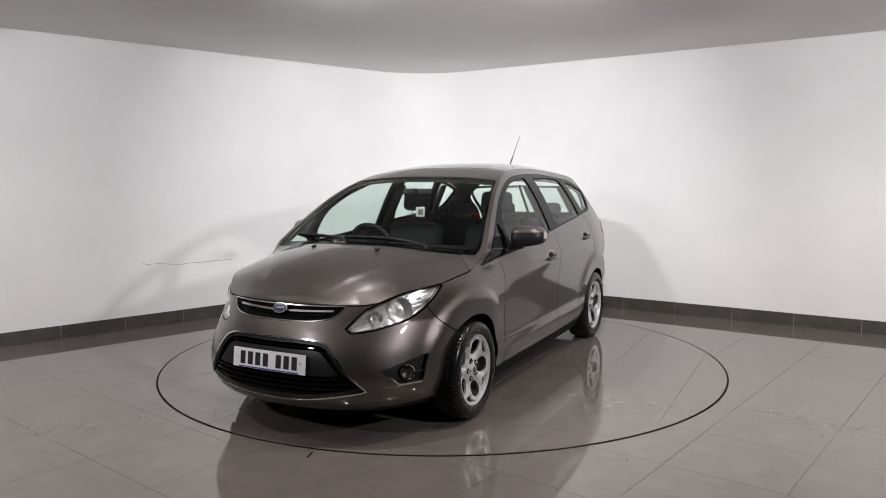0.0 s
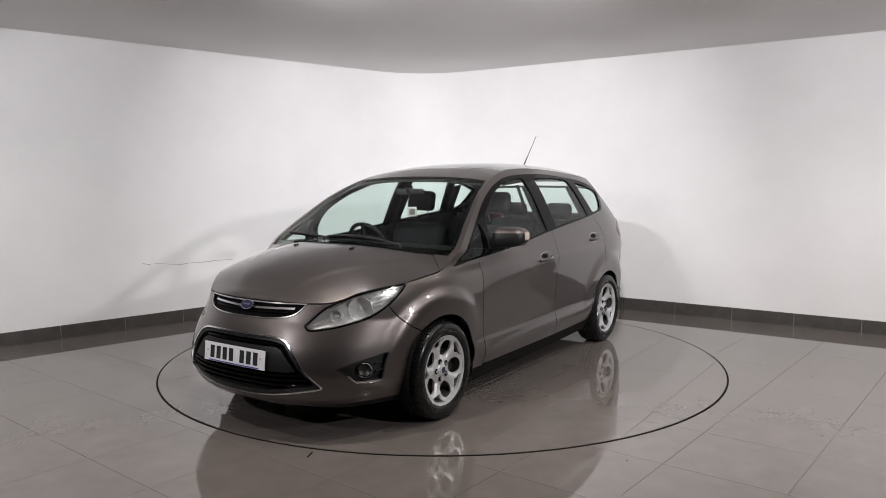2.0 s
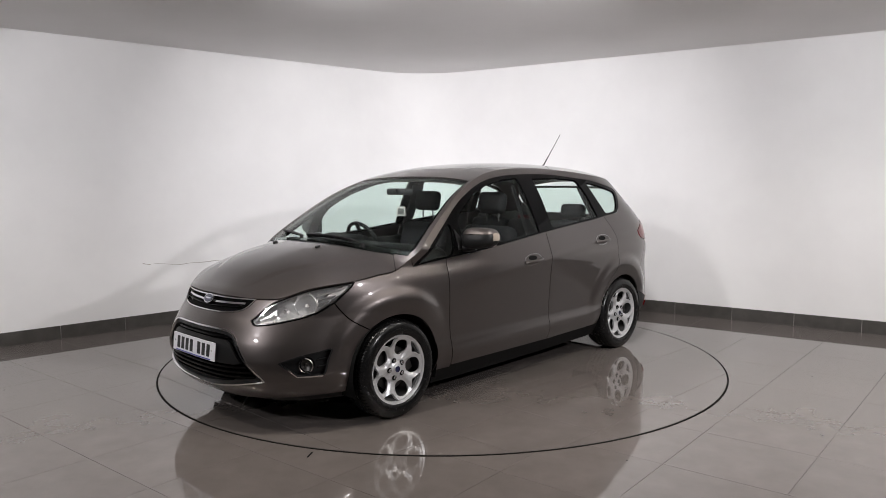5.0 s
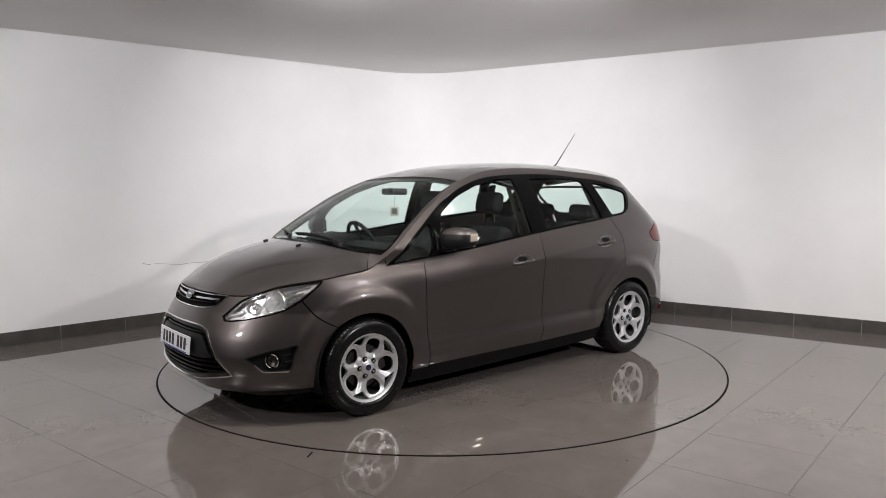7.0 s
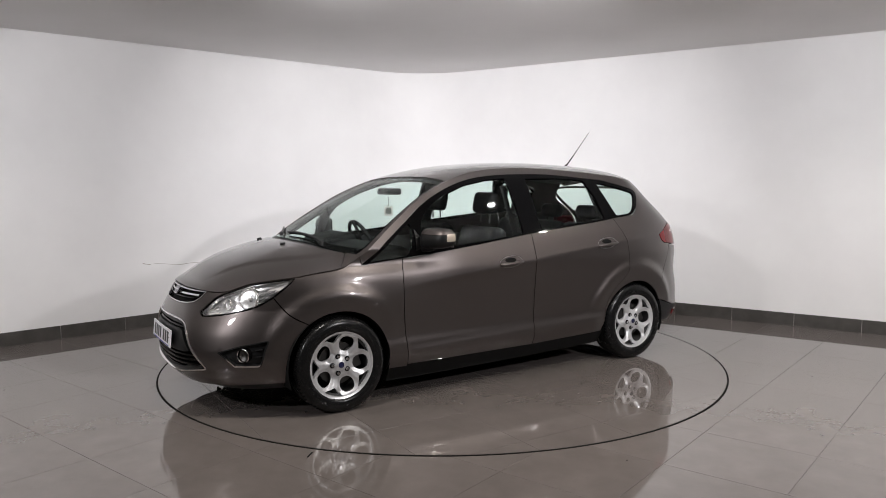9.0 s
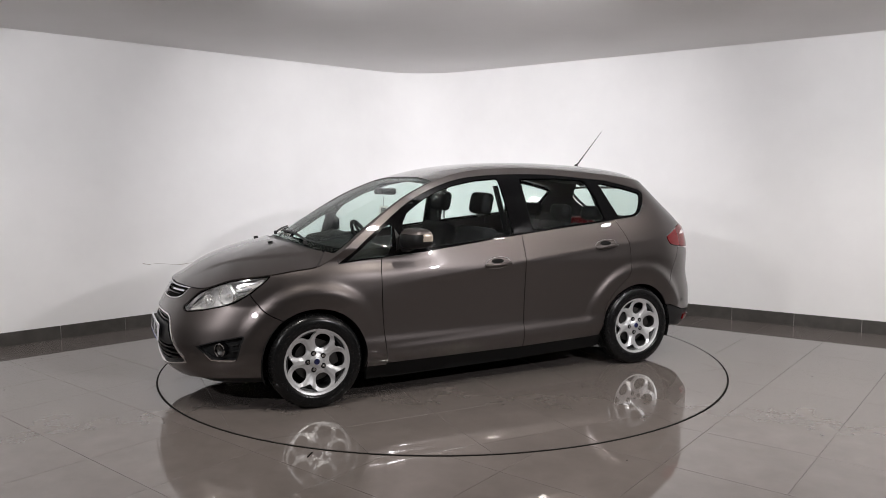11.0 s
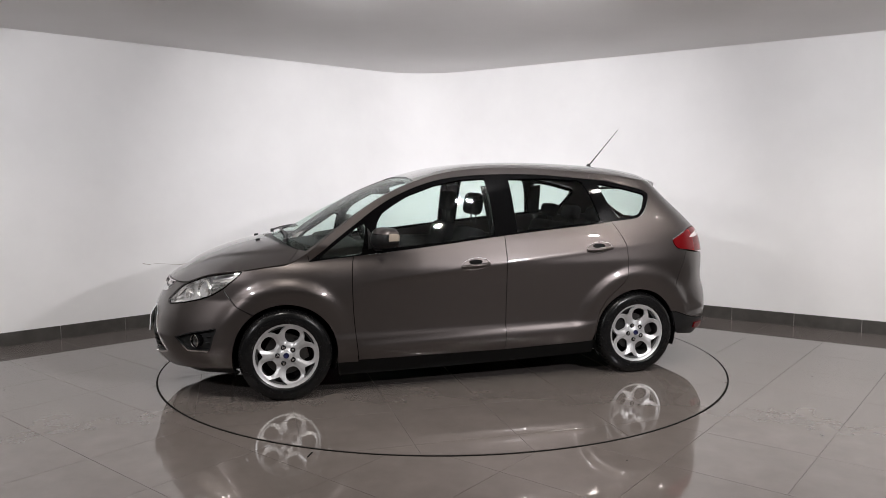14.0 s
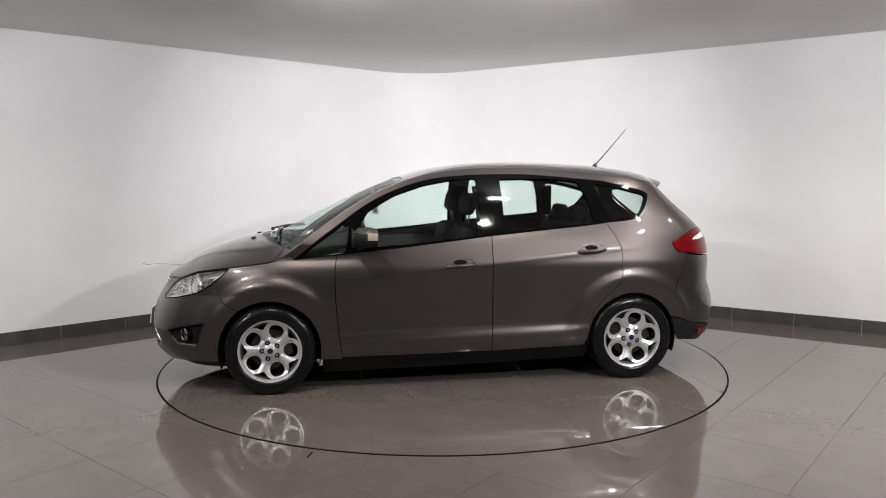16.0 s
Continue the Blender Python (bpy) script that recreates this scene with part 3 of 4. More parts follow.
def both(half, middle):
    """A polygon across the car from its left half, listed from the middle top round to the middle bottom."""
    return half + [(2 * middle - s, z) for s, z in reversed(half) if abs(s - middle) > 1e-4]


R_FRONT, R_REAR = 0.350, 0.340
LAMP_LOW = [(-1.144, 0.676), (-1.100, 0.648), (-1.00, 0.655), (-0.90, 0.673), (-0.77, 0.708), (-0.682, 0.768)]
LAMP_BACK = [(-0.682, 0.768), (-0.645, 0.815), (-0.615, 0.862), (-0.603, 0.892)]
SEAM = [(-0.682, 0.768), (-0.635, 0.722), (-0.56, 0.655), (-0.487, 0.596)]
DOOR_FRONT = [at(0.850, 0.968), at(0.866, 0.868), at(0.866, 0.70), at(0.858, 0.548), at(0.842, 0.38), at(0.826, 0.242)]
BELT = [(1.152, 0.945), (0.850, 0.972), (0.637, 0.993), (0.191, 1.040), (-0.257, 1.088), (-0.645, 1.124), (-0.99, 1.153), (-1.133, 1.171)]
BELT_S = [at(x, z) for x, z in BELT]
DOOR_REAR = [at(-1.133, 1.171), at(-1.19, 1.075), at(-1.225, 0.99), at(-1.232, 0.90), at(-1.226, 0.775), at(-1.190, 0.705), at(-1.075, 0.597), at(-1.008, 0.485), at(-0.975, 0.335), at(-0.958, 0.268)]
WINDOW_TOP = [at(x, z) for x, z in ((1.152, 0.948), (0.993, 1.074), (0.831, 1.190), (0.627, 1.328), (0.422, 1.424), (0.217, 1.487), (0.009, 1.518), (-0.285, 1.532), (-0.627, 1.527), (-1.021, 1.492), (-1.288, 1.450), (-1.47, 1.405))]
WINDOW_REAR = [at(x, z) for x, z in ((-1.47, 1.405), (-1.505, 1.378), (-1.50, 1.345), (-1.45, 1.262), (-1.40, 1.212), (-1.33, 1.188), (-1.133, 1.171))]
GRILLE_TOP = [(S_NOSE, 0.789), (-1.40, 0.790), (-1.25, 0.792), (-1.172, 0.792)]
GRILLE_LOW = [(-1.172, 0.792), (-1.195, 0.760), (-1.235, 0.729), (-1.30, 0.713), (-1.42, 0.703), (S_NOSE, 0.700)]
MOUTH = [(S_NOSE, 0.617), (-1.45, 0.618), (-1.32, 0.614), (-1.25, 0.602), (-1.19, 0.566), (-1.08, 0.435), (-0.992, 0.345), (-1.004, 0.325), (-1.06, 0.315), (-1.22, 0.290), (-1.42, 0.266), (S_NOSE, 0.256)]
FOG = [(-0.905, 0.440), (-0.80, 0.476), (-0.70, 0.497), (-0.640, 0.508), (-0.648, 0.45), (-0.672, 0.362), (-0.70, 0.352), (-0.80, 0.356), (-0.825, 0.372)]

arc_front = wheel_arc(HUB_X, R_FRONT, -14, 194, 40)
cut = min(range(len(arc_front)), key=lambda i: abs(arc_front[i][0] - SEAM[-1][0]) + abs(arc_front[i][1] - SEAM[-1][1]))
SEAM[-1] = arc_front[cut]
SEAM_C, LAMP_LOW_C, LAMP_BACK_C = curve2(SEAM, 6), curve2(LAMP_LOW, 6), curve2(LAMP_BACK, 5)
LAMP_TOP = edge_line(1.94, 1.60, 16, 0.004)
inner_top = LAMP_TOP[0]
LAMP_INNER = curve2([inner_top, (-1.052, 0.772), (-1.088, 0.738), (-1.118, 0.703), (-1.144, 0.676)], 5)


def build_front():
    hood_edge = edge_line(2.1045, 1.94, 18, 0.004)
    half = [(S_NOSE, hood_edge[0][1])] + hood_edge[1:] + LAMP_INNER[1:] + LAMP_LOW_C[1:] + SEAM_C[1:]
    half += list(reversed(arc_front[:cut]))
    half += [(arc_front[0][0], 0.222), (-0.72, 0.222), (-0.947, 0.214), (-1.2, 0.202), (-1.45, 0.192), (S_NOSE, 0.190)]
    grille = both(curve2(GRILLE_TOP, 6) + curve2(GRILLE_LOW, 6)[1:], S_NOSE)
    mouth = both(curve2(MOUTH, 6), S_NOSE)
    fog = dense(curve2(FOG + FOG[:1], 5)[:-1], 0.02)
    fog_other = [(2 * S_NOSE - s, z) for s, z in reversed(fog)]
    bumper = sheet("front_bumper", both(half, S_NOSE), PAINT, car, shell, [grille, mouth, fog, fog_other], gap=0.0028, grid=0.025, thick=0.012)

    def band(name, poly, width, mat, off, thick, parent, grid=0.02):
        return sheet(name, poly, mat, parent, shell, [inset(poly, width)], off=off, thick=thick, grid=grid)
    # upper grille
    ug = sheet("upper_grille", grille, LINER, car, shell, off=-0.035, thick=0.01, grid=0.04)
    low = both([(S_NOSE, 0.715)] + [(s, z + 0.001) for s, z in reversed(curve2(GRILLE_LOW, 6))][1:] + [(s, z - 0.0) for s, z in curve2([(-1.180, 0.792), (-1.203, 0.766), (-1.24, 0.742), (-1.305, 0.728), (-1.42, 0.7185), (S_NOSE, 0.7155)], 6)], S_NOSE)
    band("chrome_surround", grille, 0.0055, CHROME, 0.004, 0.035, ug)
    for z, h in ((0.757, 0.011), (0.735, 0.006)):
        wide = 0.40 if z > 0.74 else 0.36
        sheet("chrome_bar" if h > 0.01 else "slat", both([(S_NOSE, z + h / 2), (S_NOSE + wide, z + h / 2 + 0.010), (S_NOSE + wide, z - h / 2 + 0.010), (S_NOSE, z - h / 2)], S_NOSE),
              CHROME if h > 0.01 else GLOSS_BLACK, ug, shell, off=-0.006, thick=0.02, grid=0.02)
    # maker's badge, a plain oval
    badge = sheet("badge", [(S_NOSE + 0.0605 * math.cos(a), 0.764 + 0.0275 * math.sin(a)) for a in (2 * math.pi * k / 40 for k in range(40))], CHROME, ug, shell, off=0.008, thick=0.02, grid=0.01, label="oval badge with a chrome rim")
    sheet("enamel", [(S_NOSE + 0.054 * math.cos(a), 0.764 + 0.022 * math.sin(a)) for a in (2 * math.pi * k / 40 for k in range(40))], BLUE, badge, shell, off=0.0095, thick=0.003, grid=0.01, label="dark blue enamel oval")
    sheet("script_bar", both([(S_NOSE, 0.769), (S_NOSE + 0.034, 0.768), (S_NOSE + 0.034, 0.762), (S_NOSE, 0.760)], S_NOSE), CHROME, badge, shell, off=0.0102, thick=0.001, grid=0.01)
    # wide lower mouth
    lg = sheet("lower_grille", mouth, LINER, car, shell, off=-0.05, thick=0.01, grid=0.04)
    band("chrome_surround", mouth, 0.009, CHROME, 0.005, 0.05, lg)
    inner = inset(mouth, 0.009)
    centre = both([(S_NOSE, 0.560), (-1.30, 0.560), (-1.255, 0.545), (-1.14, 0.428), (-1.20, 0.418), (S_NOSE, 0.412)], S_NOSE)
    sheet("plate_panel", centre, PLASTIC, lg, shell, off=-0.014, thick=0.02, grid=0.03)
    band("mouth_edge", inner, 0.016, PLASTIC, -0.008, 0.03, lg)
    for z, wide in ((0.594, 0.365), (0.574, 0.385)):
        sheet("slat", both([(S_NOSE, z + 0.005), (S_NOSE + wide, z + 0.004), (S_NOSE + wide, z - 0.004), (S_NOSE, z - 0.005)], S_NOSE), GLOSS_BLACK, lg, shell, off=-0.02, thick=0.02, grid=0.03)
    for z, wide, rise in ((0.392, 0.545, 0.012), (0.362, 0.575, 0.012), (0.330, 0.595, 0.014), (0.300, 0.50, 0.012)):
        sheet("slat", both([(S_NOSE, z + 0.007), (S_NOSE + wide * 0.6, z + 0.007 + rise * 0.3), (S_NOSE + wide, z + 0.006 + rise), (S_NOSE + wide, z - 0.006 + rise), (S_NOSE + wide * 0.6, z - 0.007 + rise * 0.3), (S_NOSE, z - 0.007)], S_NOSE),
              GLOSS_BLACK, lg, shell, off=-0.016, thick=0.025, grid=0.03)
    # number plate with plain bars
    plate = sheet("number_plate", both([(S_NOSE, 0.536), (S_NOSE + 0.325, 0.536), (S_NOSE + 0.325, 0.425), (S_NOSE, 0.425)], S_NOSE), PLATE, car, plate_surf, off=0.0, thick=0.006, grid=0.05, label="white number plate with black bars")
    for a in (-0.268, -0.198, -0.128, -0.058, 0.058, 0.128, 0.198):
        sheet("bar", [(S_NOSE + a + dx, z) for dx, z in ((0.012, 0.519), (0.058, 0.519), (0.058, 0.445), (0.012, 0.445))], INK, plate, plate_surf, off=0.001, thick=0.001, grid=0.05)
    sheet("footer_bar", both([(S_NOSE, 0.4335), (S_NOSE + 0.27, 0.4335), (S_NOSE + 0.27, 0.427), (S_NOSE, 0.427)], S_NOSE), BLUE_INK, plate, plate_surf, off=0.001, thick=0.001, grid=0.05)
    for a in (-0.285, 0.285):
        sheet("bolt", [(S_NOSE + a + 0.007 * math.cos(w), 0.487 + 0.006 * math.sin(w)) for w in (2 * math.pi * k / 12 for k in range(12))], WHITE_LENS, plate, plate_surf, off=0.004, thick=0.004, grid=0.05)
    # fog lamps in their pockets
    for flip in (False, True):
        pocket = sheet("fog_pocket", fog, PLASTIC, car, shell, off=-0.03, thick=0.01, grid=0.03, flip=flip)
        sheet("pocket_rim", fog, PLASTIC, pocket, shell, [inset(fog, 0.007)], off=0.001, thick=0.035, grid=0.02, flip=flip)
        sheet("lip", [(-0.81, 0.352), (-0.69, 0.349), (-0.675, 0.362), (-0.69, 0.358), (-0.81, 0.361), (-0.850, 0.405), (-0.857, 0.40)], CHROME, pocket, shell, off=0.004, thick=0.01, grid=0.02, flip=flip)
        c = Vector(shell(-0.762, 0.421))
        n = Vector((0.80, 0.60, 0.0))
        if flip:
            c.y, n.y = -c.y, -n.y
        m = Matrix.Translation(c - n * 0.022) @ n.to_track_quat("Y", "Z").to_matrix().to_4x4()
        lamp = lathe([(0.0, -0.02), (0.042, -0.02), (0.044, 0.014), (0.042, 0.021), (0.039, 0.018), (0.036, 0.008)], 32)
        lamp.transform(m)
        fogl = part("fog_lamp", lamp, GLOSS_BLACK, pocket, "round fog lamp with a dark rim")
        r = lathe([(0.0, -0.008), (0.018, -0.004), (0.037, 0.009)], 32)
        r.transform(m)
        part("reflector", r, STEEL, fogl)
        r = lathe([(0.0, 0.019), (0.020, 0.017), (0.039, 0.012)], 32)
        r.transform(m)
        part("lens", r, LENS, fogl)
        r = lathe([(0.039, 0.020), (0.0415, 0.0235), (0.044, 0.020), (0.0415, 0.018), (0.039, 0.020)], 32)
        r.transform(m)
        part("ring", r, CHROME, fogl)
        for zz in (0.44, 0.40):
            sheet("rib", [(-0.70, zz + 0.012), (-0.662, zz + 0.018), (-0.664, zz + 0.012), (-0.70, zz + 0.006)], PLASTIC, pocket, shell, off=-0.012, thick=0.02, grid=0.03, flip=flip)
    # lip below the bumper
    sheet("lower_lip", both([(S_NOSE, 0.188), (-1.45, 0.190), (-1.2, 0.200), (-0.947, 0.211), (-0.72, 0.219), (-0.60, 0.219), (-0.60, 0.165), (-0.95, 0.150), (S_NOSE, 0.142)], S_NOSE), PLASTIC, car, shell, off=-0.02, thick=0.01, grid=0.04)


def plate_surf(s, z):
    """A flat plate, a little leaning, before the nose."""
    k = (s - S_NOSE) * 0.80
    return 2.252 - 0.06 * k * k - 0.10 * (z - 0.48), k, z


def build_headlamp(flip):
    outline = LAMP_TOP + LAMP_BACK_C[::-1][1:-1] + LAMP_LOW_C[::-1] + LAMP_INNER[::-1][1:-1]
    lamp = sheet("headlight", outline, HOUSING, car, shell, off=-0.05, thick=0.01, gap=0.0028, grid=0.03, flip=flip, label="clear swept-back headlight with a chrome reflector")
    sheet("gasket", inset(outline, 0.002), GLOSS_BLACK, lamp, shell, [inset(outline, 0.0075)], off=-0.003, thick=0.03, grid=0.02, flip=flip)
    sheet("bezel", inset(outline, 0.0078), CHROME, lamp, shell, [inset(outline, 0.0125)], off=-0.008, thick=0.03, grid=0.02, flip=flip)
    sheet("lens", inset(outline, 0.002), LENS, lamp, shell, off=-0.001, thick=0.003, grid=0.025, flip=flip).visible_shadow = False

    def bowl(name, s, z, r, deep, mat):
        c, n = Vector(shell(s, z)), Vector((0.86, 0.50, 0.10)).normalized()
        if flip:
            c.y, n.y = -c.y, -n.y
        m = Matrix.Translation(c - n * 0.040) @ n.to_track_quat("Y", "Z").to_matrix().to_4x4()
        b = lathe([(0.012, -deep + 0.01), (r * 0.6, -deep * 0.6), (r * 0.9, 0.0), (r, 0.018), (r * 1.06, 0.012), (r * 1.04, -0.01)], 36)
        b.transform(m)
        ob = part(name, b, mat, lamp)
        bulb = lathe([(0.0, 0.006), (0.010, 0.004), (0.012, -0.012), (0.010, -deep)], 20)
        bulb.transform(m)
        part("bulb", bulb, WHITE_LENS, ob)
    bowl("main_reflector", -0.850, 0.760, 0.070, 0.06, REFLECTOR)
    bowl("side_reflector", -0.975, 0.724, 0.036, 0.04, REFLECTOR)
    # ribs and facets of the inner housing
    for a, b, c, d in (((-0.80, 0.83), (-0.66, 0.855), (-0.665, 0.845), (-0.80, 0.815)), ((-0.79, 0.80), (-0.69, 0.82), (-0.695, 0.80), (-0.785, 0.785)), ((-0.78, 0.770), (-0.715, 0.785), (-0.725, 0.765), (-0.78, 0.757)),
                       ((-1.10, 0.69), (-1.02, 0.715), (-1.02, 0.705), (-1.095, 0.68)), ((-1.08, 0.672), (-1.0, 0.688), (-1.0, 0.676), (-1.075, 0.663)), ((-1.03, 0.775), (-0.93, 0.822), (-0.93, 0.812), (-1.03, 0.765))):
        sheet("facet", [d, c, b, a], REFLECTOR if c[1] > 0.7 else WHITE_LENS, lamp, shell, off=-0.022, thick=0.018, grid=0.04, flip=flip)
    sheet("indicator", [(-0.735, 0.838), (-0.665, 0.866), (-0.630, 0.868), (-0.66, 0.822), (-0.705, 0.795), (-0.74, 0.80)][::-1], WHITE_LENS, lamp, shell, off=-0.026, thick=0.012, grid=0.02, flip=flip)


def build_flank(flip):
    k = dict(flip=flip)
    # wing
    bottom = [(arc_front[-1][0], 0.226), at(0.826, 0.226)]
    poly = edge_line(1.60, 1.165, 20, 0.003) + [BELT_S[0]] + curve2(BELT_S[:2], 4)[1:] + curve2(DOOR_FRONT, 6)[1:] + bottom[::-1] + arc_front[::-1][:len(arc_front) - cut] + SEAM_C[::-1][1:] + LAMP_BACK_C[1:]
    sheet("front_wing", poly, PAINT, car, shell, gap=0.0028, grid=0.017, **k)
    # doors
    belt_front = [q for q in curve2(BELT_S, 6) if at(0.850, 0.97)[0] - 1e-6 <= q[0] <= at(-0.257, 1)[0] + 1e-6]
    belt_rear = [q for q in curve2(BELT_S, 6) if q[0] >= at(-0.257, 1)[0] - 1e-6]
    split = [at(-0.257, 1.088), at(-0.257, 0.7), at(-0.255, 0.247)]
    sheet("front_door", belt_front + split[1:] + [at(0.826, 0.242)] + curve2(DOOR_FRONT, 6)[::-1][1:-1], PAINT, car, shell, gap=0.0028, grid=0.017, rows=(0.365, 0.030, 0.767, 0.100), **k)
    sheet("rear_door", belt_rear + curve2(DOOR_REAR, 6)[1:] + split[::-1][:-1], PAINT, car, shell, gap=0.0028, grid=0.017, rows=(0.365, 0.030, 0.767, 0.100), **k)
    sheet("sill", [at(0.965, 0.236), at(0.83, 0.239), at(-0.25, 0.244), at(-0.958, 0.264), at(-0.985, 0.264), at(-0.985, 0.165), at(-0.25, 0.142), at(0.955, 0.128)], SILL, car, shell, off=-0.004, thick=0.04, grid=0.04, **k)
    # window surround, panes
    dlo = curve2(WINDOW_TOP, 5) + curve2(WINDOW_REAR, 5)[1:] + BELT_S[::-1][1:-1]

    def xz(*pts):
        return [at(x, z) for x, z in pts]
    quarter_front = xz((1.095, 0.957), (0.96, 1.070), (0.80, 1.185), (0.768, 1.196), (0.758, 1.180), (0.792, 0.996), (0.81, 0.981))
    front_pane = xz((0.705, 1.015), (0.700, 1.075), (0.672, 1.20), (0.627, 1.268), (0.53, 1.330), (0.427, 1.385), (0.222, 1.455), (0.016, 1.492), (-0.165, 1.503), (-0.178, 1.495), (-0.190, 1.075), (-0.185, 1.068), (0.2, 1.054))
    rear_pane = xz((-0.362, 1.488), (-0.37, 1.498), (-0.7, 1.500), (-0.93, 1.484), (-0.962, 1.470), (-1.012, 1.35), (-1.040, 1.22), (-1.048, 1.175), (-1.035, 1.167), (-0.7, 1.138), (-0.372, 1.106), (-0.362, 1.112))
    rear_quarter = xz((-1.085, 1.448), (-1.10, 1.455), (-1.28, 1.425), (-1.46, 1.378), (-1.475, 1.362), (-1.468, 1.345), (-1.425, 1.268), (-1.385, 1.225), (-1.32, 1.203), (-1.20, 1.193), (-1.185, 1.200), (-1.14, 1.30))
    surround = sheet("window_surround", dlo, GLOSS_BLACK, car, shell, [quarter_front, front_pane, rear_pane, rear_quarter], off=-0.003, thick=0.02, gap=0.001, grid=0.025, **k)
    for poly in (quarter_front, front_pane, rear_pane, rear_quarter):
        pane = sheet("window_pane", poly, PANE, surround, shell, off=-0.009, thick=0.004, gap=0.0, grid=0.03, **k)
        pane.visible_shadow = False
    low = curve2(BELT_S, 5)
    sheet("belt_strip", [(s, z + 0.012) for s, z in low[8:]] + [(s, z + 0.001) for s, z in low[8:][::-1]], GLOSS_BLACK, surround, shell, off=0.003, thick=0.012, grid=0.02, **k)
    rail_top = edge_line(1.16, -1.06, 70)
    i = min(range(len(dlo)), key=lambda j: abs(dlo[j][0] - at(-1.06, 1.49)[0]) + (0 if dlo[j][1] > 1.3 else 9))
    sheet("roof_rail", rail_top + dlo[:i + 1][::-1], PAINT, car, shell, grid=0.02, thick=0.02, **k)
    # rear quarter panel
    rear_arc = wheel_arc(-HUB_X, R_REAR, 6, 190, 36)
    tail_cut = [at(-1.66, smooth(TOP_EDGE, -1.66)), (3.00, 1.30), (3.07, 1.18), (3.09, 1.108)]
    lamp_top = [(3.09, 1.108), (2.97, 1.108), (2.87, 1.097), (2.76, 1.062), (2.664, 1.022)]
    lamp_low = [(2.664, 1.022), (2.668, 0.985), (2.70, 0.950), (2.78, 0.936)]
    rear_seam = [(2.78, 0.936), (2.748, 0.87), (2.717, 0.79), (2.657, 0.66), (2.60, 0.575)]
    j = min(range(len(rear_arc)), key=lambda q: abs(rear_arc[q][0] - rear_seam[-1][0]) + abs(rear_arc[q][1] - rear_seam[-1][1]))
    rear_seam[-1] = rear_arc[j]
    lower_door = curve2(DOOR_REAR, 6)[::-1]
    poly = edge_line(-1.06, -1.66, 24) + curve2(tail_cut, 5) + curve2(lamp_top, 5)[1:] + curve2(lamp_low, 5)[1:] + curve2(rear_seam, 5)[1:] + rear_arc[:j][::-1] + lower_door[1:]
    k0 = len(curve2(WINDOW_TOP, 5)) + len(curve2(WINDOW_REAR, 5)) - 2
    poly += dlo[i:k0][::-1]
    sheet("rear_quarter_panel", poly, PAINT, car, shell, gap=0.0015, grid=0.025, rows=(0.365, 0.030, 0.767, 0.100), **k)
    # tail lamp
    out = curve2(lamp_top, 5) + curve2(lamp_low, 5)[1:] + [(2.90, 0.918), (3.06, 0.912), (3.10, 0.95), (3.105, 1.03)]
    lamp = sheet("tail_light", out, RED_LENS, car, shell, off=0.004, thick=0.03, gap=0.003, grid=0.02, label="red tail light with a clear band", **k)
    sheet("clear_band", [(2.84, 1.030), (2.88, 1.052), (2.98, 1.075), (3.08, 1.085), (3.09, 1.065), (3.085, 1.045), (2.98, 1.040), (2.90, 1.030)], WHITE_LENS, lamp, shell, off=0.0065, thick=0.004, grid=0.02, **k)
    sheet("red_reflector", [(2.86, 0.345), (2.98, 0.340), (2.99, 0.295), (2.87, 0.300)], RED_LENS, car, shell, off=0.006, thick=0.02, grid=0.02, **k)
    # pull handles in their cups
    for x, z in ((-0.018, 0.888), (-0.997, 0.973)):
        tilt = 0.075
        cup = [at(x + 0.102 * math.cos(a), z + 0.008 + 0.041 * math.sin(a) - tilt * 0.102 * math.cos(a)) for a in (2 * math.pi * q / 36 for q in range(36))]
        bowl = sheet("handle_cup", cup, PAINT, car, cup_surf(x, z), off=0.0, thick=0.002, grid=0.012, **k)
        # thin chrome ring stands in for the highlight on the painted cup edge
        sheet("cup_rim_glint", cup, CHROME, bowl, shell, [inset(cup, 0.002)], off=0.002, thick=0.003, grid=0.02, **k)
        # flat black oval in place of the shade between handle and cup
        dark = [at(x + 0.050 * math.cos(a), z + 0.020 + 0.017 * math.sin(a)) for a in (2 * math.pi * q / 24 for q in range(24))]
        sheet("painted_cup_shade", dark, LINER, bowl, shell, off=0.001, thick=0.001, grid=0.02, **k)
        pts = []
        for q in range(15):
            w = q / 14
            xx = x - 0.100 + 0.200 * w
            y = half_width(xx, z) + 0.006 + 0.026 * math.sin(math.pi * w) ** 0.6
            pts.append((xx, -y if flip else y, z - 0.002 - tilt * (xx - x)))
        bm = tube(pts, 0.0128, 12)
        part("handle", bm, PAINT, bowl)
    # lining inside the arches
    for x0, r in ((HUB_X, R_FRONT + 0.006), (-HUB_X, R_REAR + 0.006)):
        verts, faces = [], []
        n = 36
        for q in range(n + 1):
            a = radians(-20 + 220 * q / n)
            for yy in (0.50, 0.858):
                verts.append((x0 + r * math.cos(a), -yy if flip else yy, HUB_Z + r * math.sin(a)))
        for q in range(n):
            faces.append((2 * q, 2 * q + 1, 2 * q + 3, 2 * q + 2))
        verts += [(x0 + r * math.cos(radians(-20 + 220 * q / n)), -0.5 if flip else 0.5, HUB_Z + r * math.sin(radians(-20 + 220 * q / n))) for q in range(n + 1)]
        faces.append(tuple(range(2 * n + 2, 3 * n + 3)))
        solid("arch_liner", verts, faces, LINER, car, smooth_faces=False)
    build_headlamp(flip)
    build_mirror(flip)


